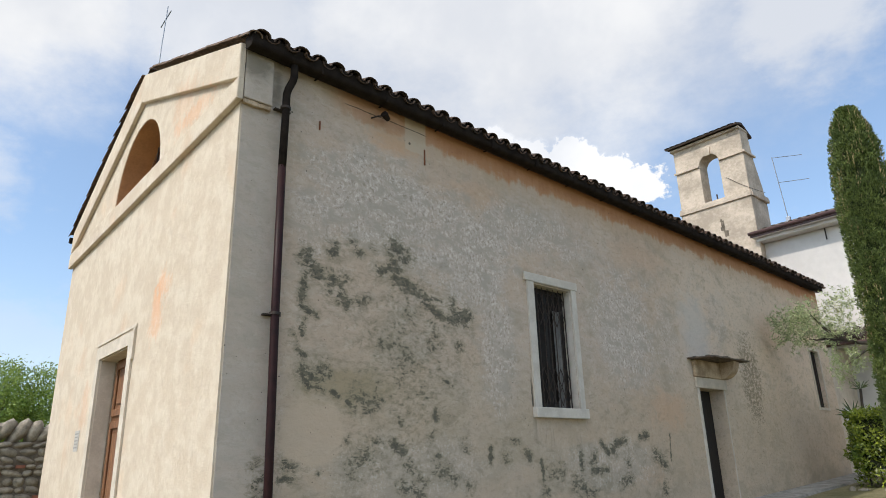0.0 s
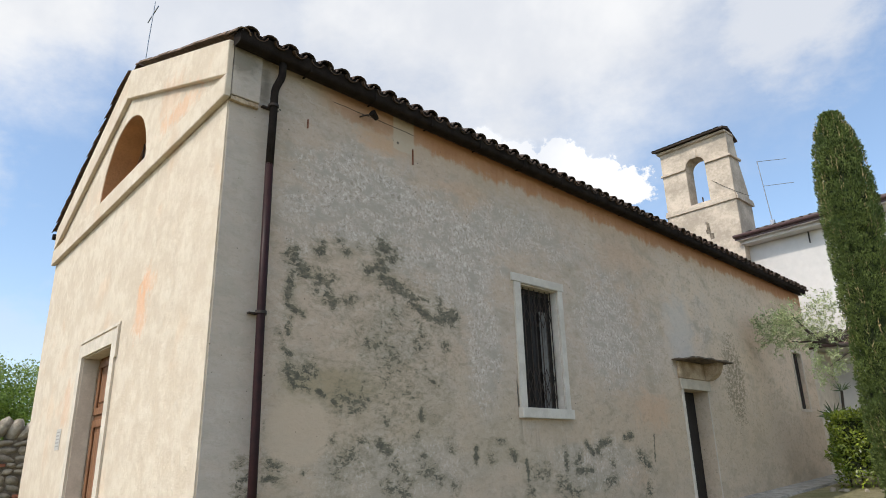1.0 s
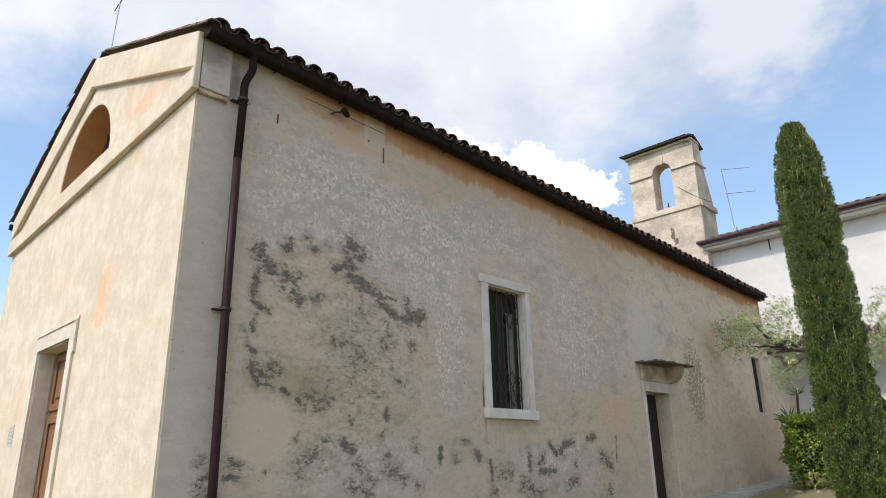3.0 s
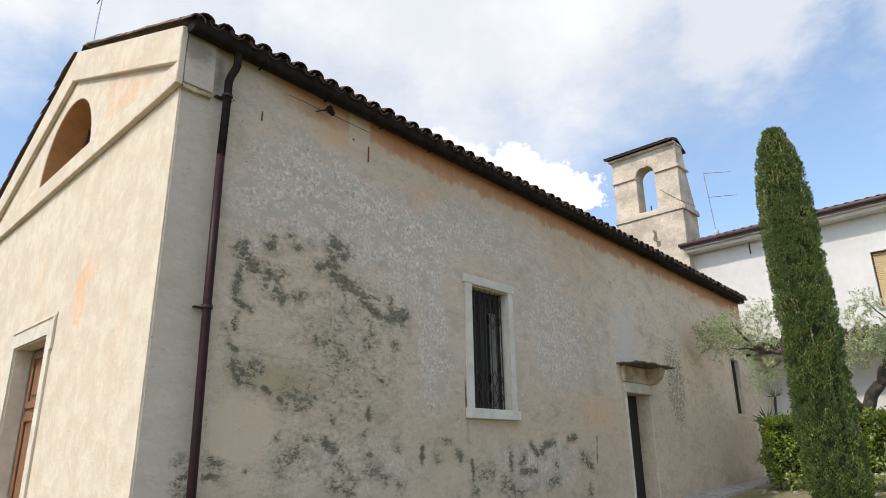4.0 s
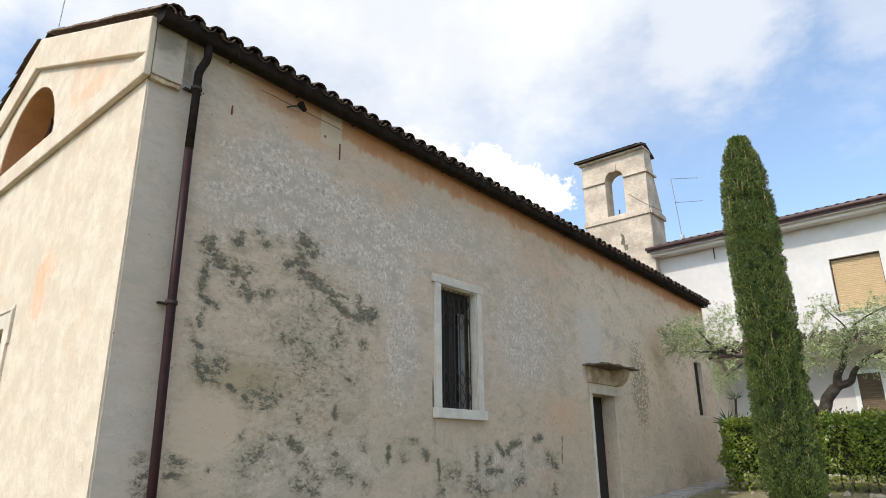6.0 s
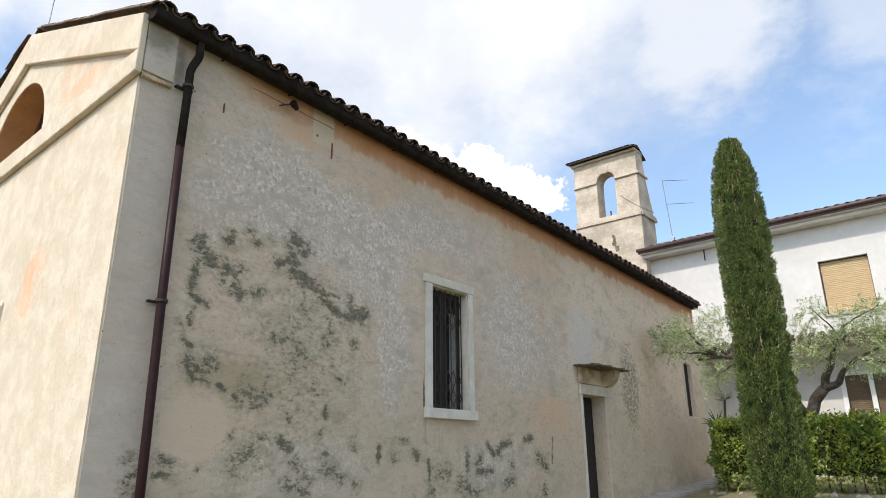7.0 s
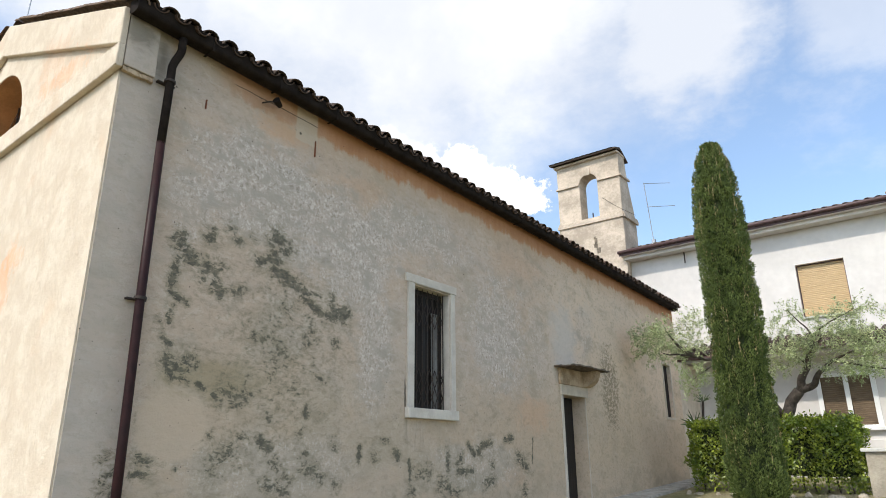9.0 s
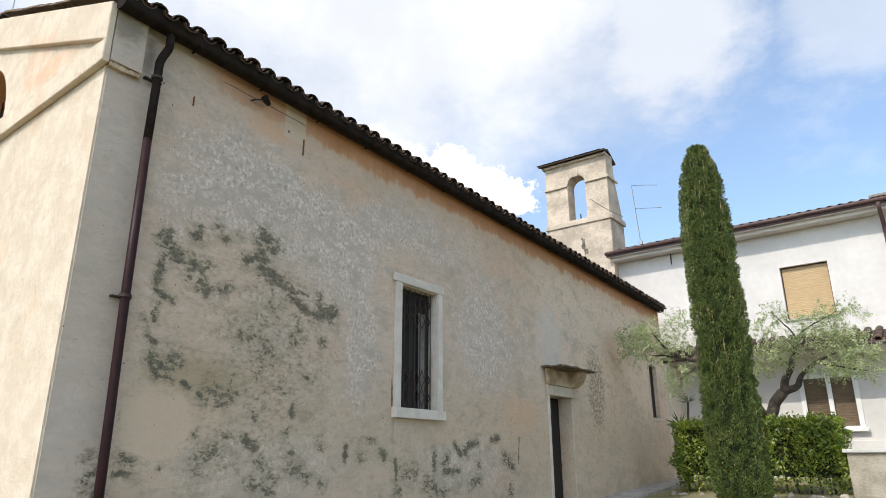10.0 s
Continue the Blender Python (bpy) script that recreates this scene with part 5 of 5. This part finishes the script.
for _ in range(500):
    x = rng.uniform(HXA, HXB)
    h = rng.random() ** 2 * 0.22 * (1 + noise.noise(Vector((x * 2, 0, 3))))
    for k in range(4):
        pts.append((Vector((x, rng.uniform(HYA, HYB), HZB + h * k / 4)), Vector((rng.uniform(-1, 1), rng.uniform(-1, 1), 0.8)).normalized()))
mesh_part("foliage", *leaf_cloud(pts, 0.078, 0.27, rng, 0.30), M_HEDGE, hedge, "glossy yellow-green leaves")
for k in range(14):
    x = HXA + 0.15 + k * 0.22
    part("stem", tube(bmesh.new(), [(x, 13.35, 0.22), (x + rng.uniform(-0.1, 0.1), 13.3, 0.8)], 0.018, 6), M_BARK, hedge)

# Olive tree
olive = thing("olive_tree", "old olive tree with leaning gnarled trunk and silvery crown", "tree")


def limb(points, r0, r1, name="limb", rough=0.02):
    bm = bmesh.new()
    pts = [Vector(p) for p in points]
    fine_pts = []
    for a, b in zip(pts, pts[1:]):
        for i in range(4):
            q = a.lerp(b, i / 4)
            fine_pts.append(q + Vector(noise.noise_vector(q * 4)) * rough)
    fine_pts.append(pts[-1])
    tube(bm, fine_pts, r0, 9, r1)
    return part(name, bm, M_BARK, olive, "", True)


OY = 13.8
limb([(2.62, OY, 0.2), (2.70, OY, 1.0), (2.78, OY, 1.5), (2.92, OY, 1.82), (3.07, OY, 2.16), (3.27, OY - 0.05, 2.38)], 0.15, 0.115, "trunk", 0.03)
limb([(3.26, OY - 0.05, 2.34), (3.36, OY - 0.1, 2.62), (3.53, OY - 0.15, 2.92), (3.62, OY - 0.2, 3.2), (3.76, OY - 0.3, 3.5)], 0.10, 0.03, rough=0.045)
limb([(3.26, OY - 0.05, 2.37), (3.58, OY - 0.1, 2.50), (3.74, OY - 0.15, 2.74), (4.05, OY - 0.3, 2.92), (4.5, OY - 0.4, 3.1)], 0.09, 0.015, rough=0.04)
limb([(2.90, OY, 1.8), (2.55, OY - 0.5, 2.5), (1.95, OY - 1.0, 3.05), (1.5, OY - 1.5, 3.12), (0.98, OY - 1.8, 3.2)], 0.07, 0.015, rough=0.05)
limb([(1.5, OY - 1.5, 3.12), (1.25, OY - 1.6, 3.4), (1.05, OY - 1.7, 3.75)], 0.045, 0.012)
limb([(1.95, OY - 1.0, 3.05), (1.75, OY - 1.3, 2.85), (1.5, OY - 1.55, 2.62)], 0.035, 0.01)
limb([(3.76, OY - 0.3, 3.5), (3.55, OY - 0.35, 3.8), (3.35, OY - 0.3, 4.1)], 0.022, 0.006)
limb([(3.76, OY - 0.3, 3.5), (4.1, OY - 0.3, 3.75), (4.6, OY - 0.3, 3.98)], 0.022, 0.006)
limb([(3.53, OY - 0.15, 2.92), (3.3, OY - 0.25, 3.15), (3.1, OY - 0.3, 3.3)], 0.025, 0.008)
limb([(4.05, OY - 0.3, 2.92), (4.5, OY - 0.3, 2.8), (4.95, OY - 0.3, 2.68)], 0.03, 0.01)
rng = random.Random(5)
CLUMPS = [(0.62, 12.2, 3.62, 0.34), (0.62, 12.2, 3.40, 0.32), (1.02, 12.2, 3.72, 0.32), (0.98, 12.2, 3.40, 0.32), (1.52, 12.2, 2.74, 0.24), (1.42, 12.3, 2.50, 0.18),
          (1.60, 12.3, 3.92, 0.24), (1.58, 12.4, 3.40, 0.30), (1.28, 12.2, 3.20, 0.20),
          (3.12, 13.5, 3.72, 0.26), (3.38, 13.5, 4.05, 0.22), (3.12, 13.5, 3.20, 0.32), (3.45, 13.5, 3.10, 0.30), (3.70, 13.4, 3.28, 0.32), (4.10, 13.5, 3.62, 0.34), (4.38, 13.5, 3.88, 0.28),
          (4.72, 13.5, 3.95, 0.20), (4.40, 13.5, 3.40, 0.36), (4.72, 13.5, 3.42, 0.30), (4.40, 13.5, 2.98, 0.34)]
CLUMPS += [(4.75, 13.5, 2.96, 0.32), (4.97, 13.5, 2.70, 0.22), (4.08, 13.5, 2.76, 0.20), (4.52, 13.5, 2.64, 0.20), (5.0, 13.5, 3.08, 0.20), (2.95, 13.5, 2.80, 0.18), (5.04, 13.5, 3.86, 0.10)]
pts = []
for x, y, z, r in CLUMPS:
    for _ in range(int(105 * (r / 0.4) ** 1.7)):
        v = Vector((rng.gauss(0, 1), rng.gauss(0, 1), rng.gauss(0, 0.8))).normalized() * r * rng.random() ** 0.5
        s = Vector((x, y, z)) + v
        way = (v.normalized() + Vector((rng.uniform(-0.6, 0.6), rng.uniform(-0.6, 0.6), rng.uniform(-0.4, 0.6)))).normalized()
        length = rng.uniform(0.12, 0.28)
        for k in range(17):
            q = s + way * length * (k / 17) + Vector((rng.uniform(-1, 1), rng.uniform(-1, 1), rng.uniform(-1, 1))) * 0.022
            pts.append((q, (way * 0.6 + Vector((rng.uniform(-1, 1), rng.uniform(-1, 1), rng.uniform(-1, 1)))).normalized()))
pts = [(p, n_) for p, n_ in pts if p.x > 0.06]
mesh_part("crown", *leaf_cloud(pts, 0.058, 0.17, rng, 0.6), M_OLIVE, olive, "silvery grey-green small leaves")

# Yucca behind the hedge
yuc = thing("yucca", "small spiky yucca with two leaf rosettes on a thin stem", "yucca")
part("stem", tube(bmesh.new(), [(0.75, 14.9, 0.4), (0.78, 14.9, 1.5), (0.86, 14.9, 2.35)], 0.03, 7), M_BARK, yuc)
part("stem", tube(bmesh.new(), [(0.62, 14.9, 0.4), (0.60, 14.9, 1.80)], 0.03, 7), M_BARK, yuc)
for nm, c, size, cnt in (("upper_rosette", (0.86, 14.9, 2.35), 0.26, 26), ("lower_rosette", (0.60, 14.9, 1.78), 0.36, 34)):
    pp = []
    for _ in range(cnt):
        a, e = rng.uniform(0, math.tau), rng.uniform(-0.1, 1.1)
        pp.append((Vector(c), Vector((math.cos(a) * math.cos(e), math.sin(a) * math.cos(e), math.sin(e)))))
    mesh_part(nm, *leaf_cloud(pp, size, 0.055, rng, 0.97), M_YUCCA, yuc)

# ---- old stone wall and tree past the front's far corner ----
SWX = -10.0
stone_wall = thing("stone_wall", "old rubble stone wall with river cobbles on top", "stone wall")
part("core", boxes((SWX - 0.42, SWX - 0.03, -6.0, 5.0, -1.0, 1.62)), M_MORTAR, stone_wall, "rough mortar")
rng = random.Random(12)


def cobble(sub=2):
    bm = bmesh.new()
    bmesh.ops.create_icosphere(bm, subdivisions=sub, radius=1)
    rough_up(bm, 0.26, 1.1, rng.uniform(0, 50))
    rough_up(bm, 0.10, 3.1, rng.uniform(0, 50))
    me = bpy.data.meshes.new("stone")
    bm.to_mesh(me)
    bm.free()
    me.materials.append(M_COBBLE)
    me.polygons.foreach_set("use_smooth", [True] * len(me.polygons))
    return me


stones = [cobble() for _ in range(6)]
brick_me = mesh_of("brick", boxes((-0.5, 0.5, -0.5, 0.5, -0.5, 0.5), bevel=0.06), M_BRICK)
y = -2.4
while y < 1.6:
    w = rng.uniform(0.24, 0.36)
    ob = new("cap_stone", rng.choice(stones))
    ob.parent = stone_wall
    ob.matrix_basis = Matrix.Translation((SWX - 0.2, y + w / 2, 1.80 + rng.uniform(-0.03, 0.05))) @ Matrix.Rotation(rng.uniform(-0.95, -0.35), 4, "X") @ Matrix.Diagonal((0.22, w * 0.50, rng.uniform(0.24, 0.34), 1))
    y += w * 0.92
z = 0.1
while z < 1.6:
    y, hgt = -1.6 + rng.uniform(0, 0.1), rng.uniform(0.09, 0.16)
    while y < 1.2:
        w = rng.uniform(0.14, 0.34)
        if rng.random() < 0.11:
            ob = new("brick", brick_me)
            ob.matrix_basis = Matrix.Translation((SWX - 0.04, y + w / 2, z + hgt / 2)) @ Matrix.Diagonal((0.12, min(w, 0.24) * 0.9, 0.06, 1))
        else:
            ob = new("stone", rng.choice(stones))
            ob.matrix_basis = Matrix.Translation((SWX - 0.05, y + w / 2, z + hgt / 2)) @ Matrix.Rotation(rng.uniform(-0.35, 0.35), 4, "X") @ Matrix.Diagonal((0.085, w * rng.uniform(0.50, 0.60), hgt * rng.uniform(0.46, 0.66), 1))
        ob.parent = stone_wall
        y += w + 0.02
    z += hgt + 0.02

tree = thing("broadleaf_tree", "leafy green tree beyond the stone wall", "tree")
TX, TY = -18.5, 0.9
part("trunk", tube(bmesh.new(), [(TX, TY, -0.6), (TX + 0.1, TY, 1.0), (TX, TY + 0.1, 2.4)], 0.20, 9, 0.10), M_BARK, tree)
for a in range(7):
    e = a * math.tau / 7
    part("limb", tube(bmesh.new(), [(TX, TY + 0.05, 1.6), (TX + 0.7 * math.cos(e), TY + 0.7 * math.sin(e), 2.4), (TX + 1.2 * math.cos(e), TY + 1.3 * math.sin(e), 3.1)], 0.07, 6, 0.02), M_BARK, tree)
pts = []
for _ in range(420):
    v = Vector((rng.gauss(0, 1), rng.gauss(0, 1), rng.gauss(0, 0.8))).normalized()
    c = Vector((TX, TY, 2.72)) + Vector((v.x * 1.9, v.y * 2.3, v.z * 1.75)) * rng.random() ** 0.4
    for _ in range(100):
        q = Vector((rng.gauss(0, 1), rng.gauss(0, 1), rng.gauss(0, 1)))
        pts.append((c + q * 0.14, (q.normalized() + v * 0.6).normalized()))
mesh_part("crown", *leaf_cloud(pts, 0.085, 0.30, rng, 0.4, 0.2), M_TREE, tree, "bright green leaf clumps")
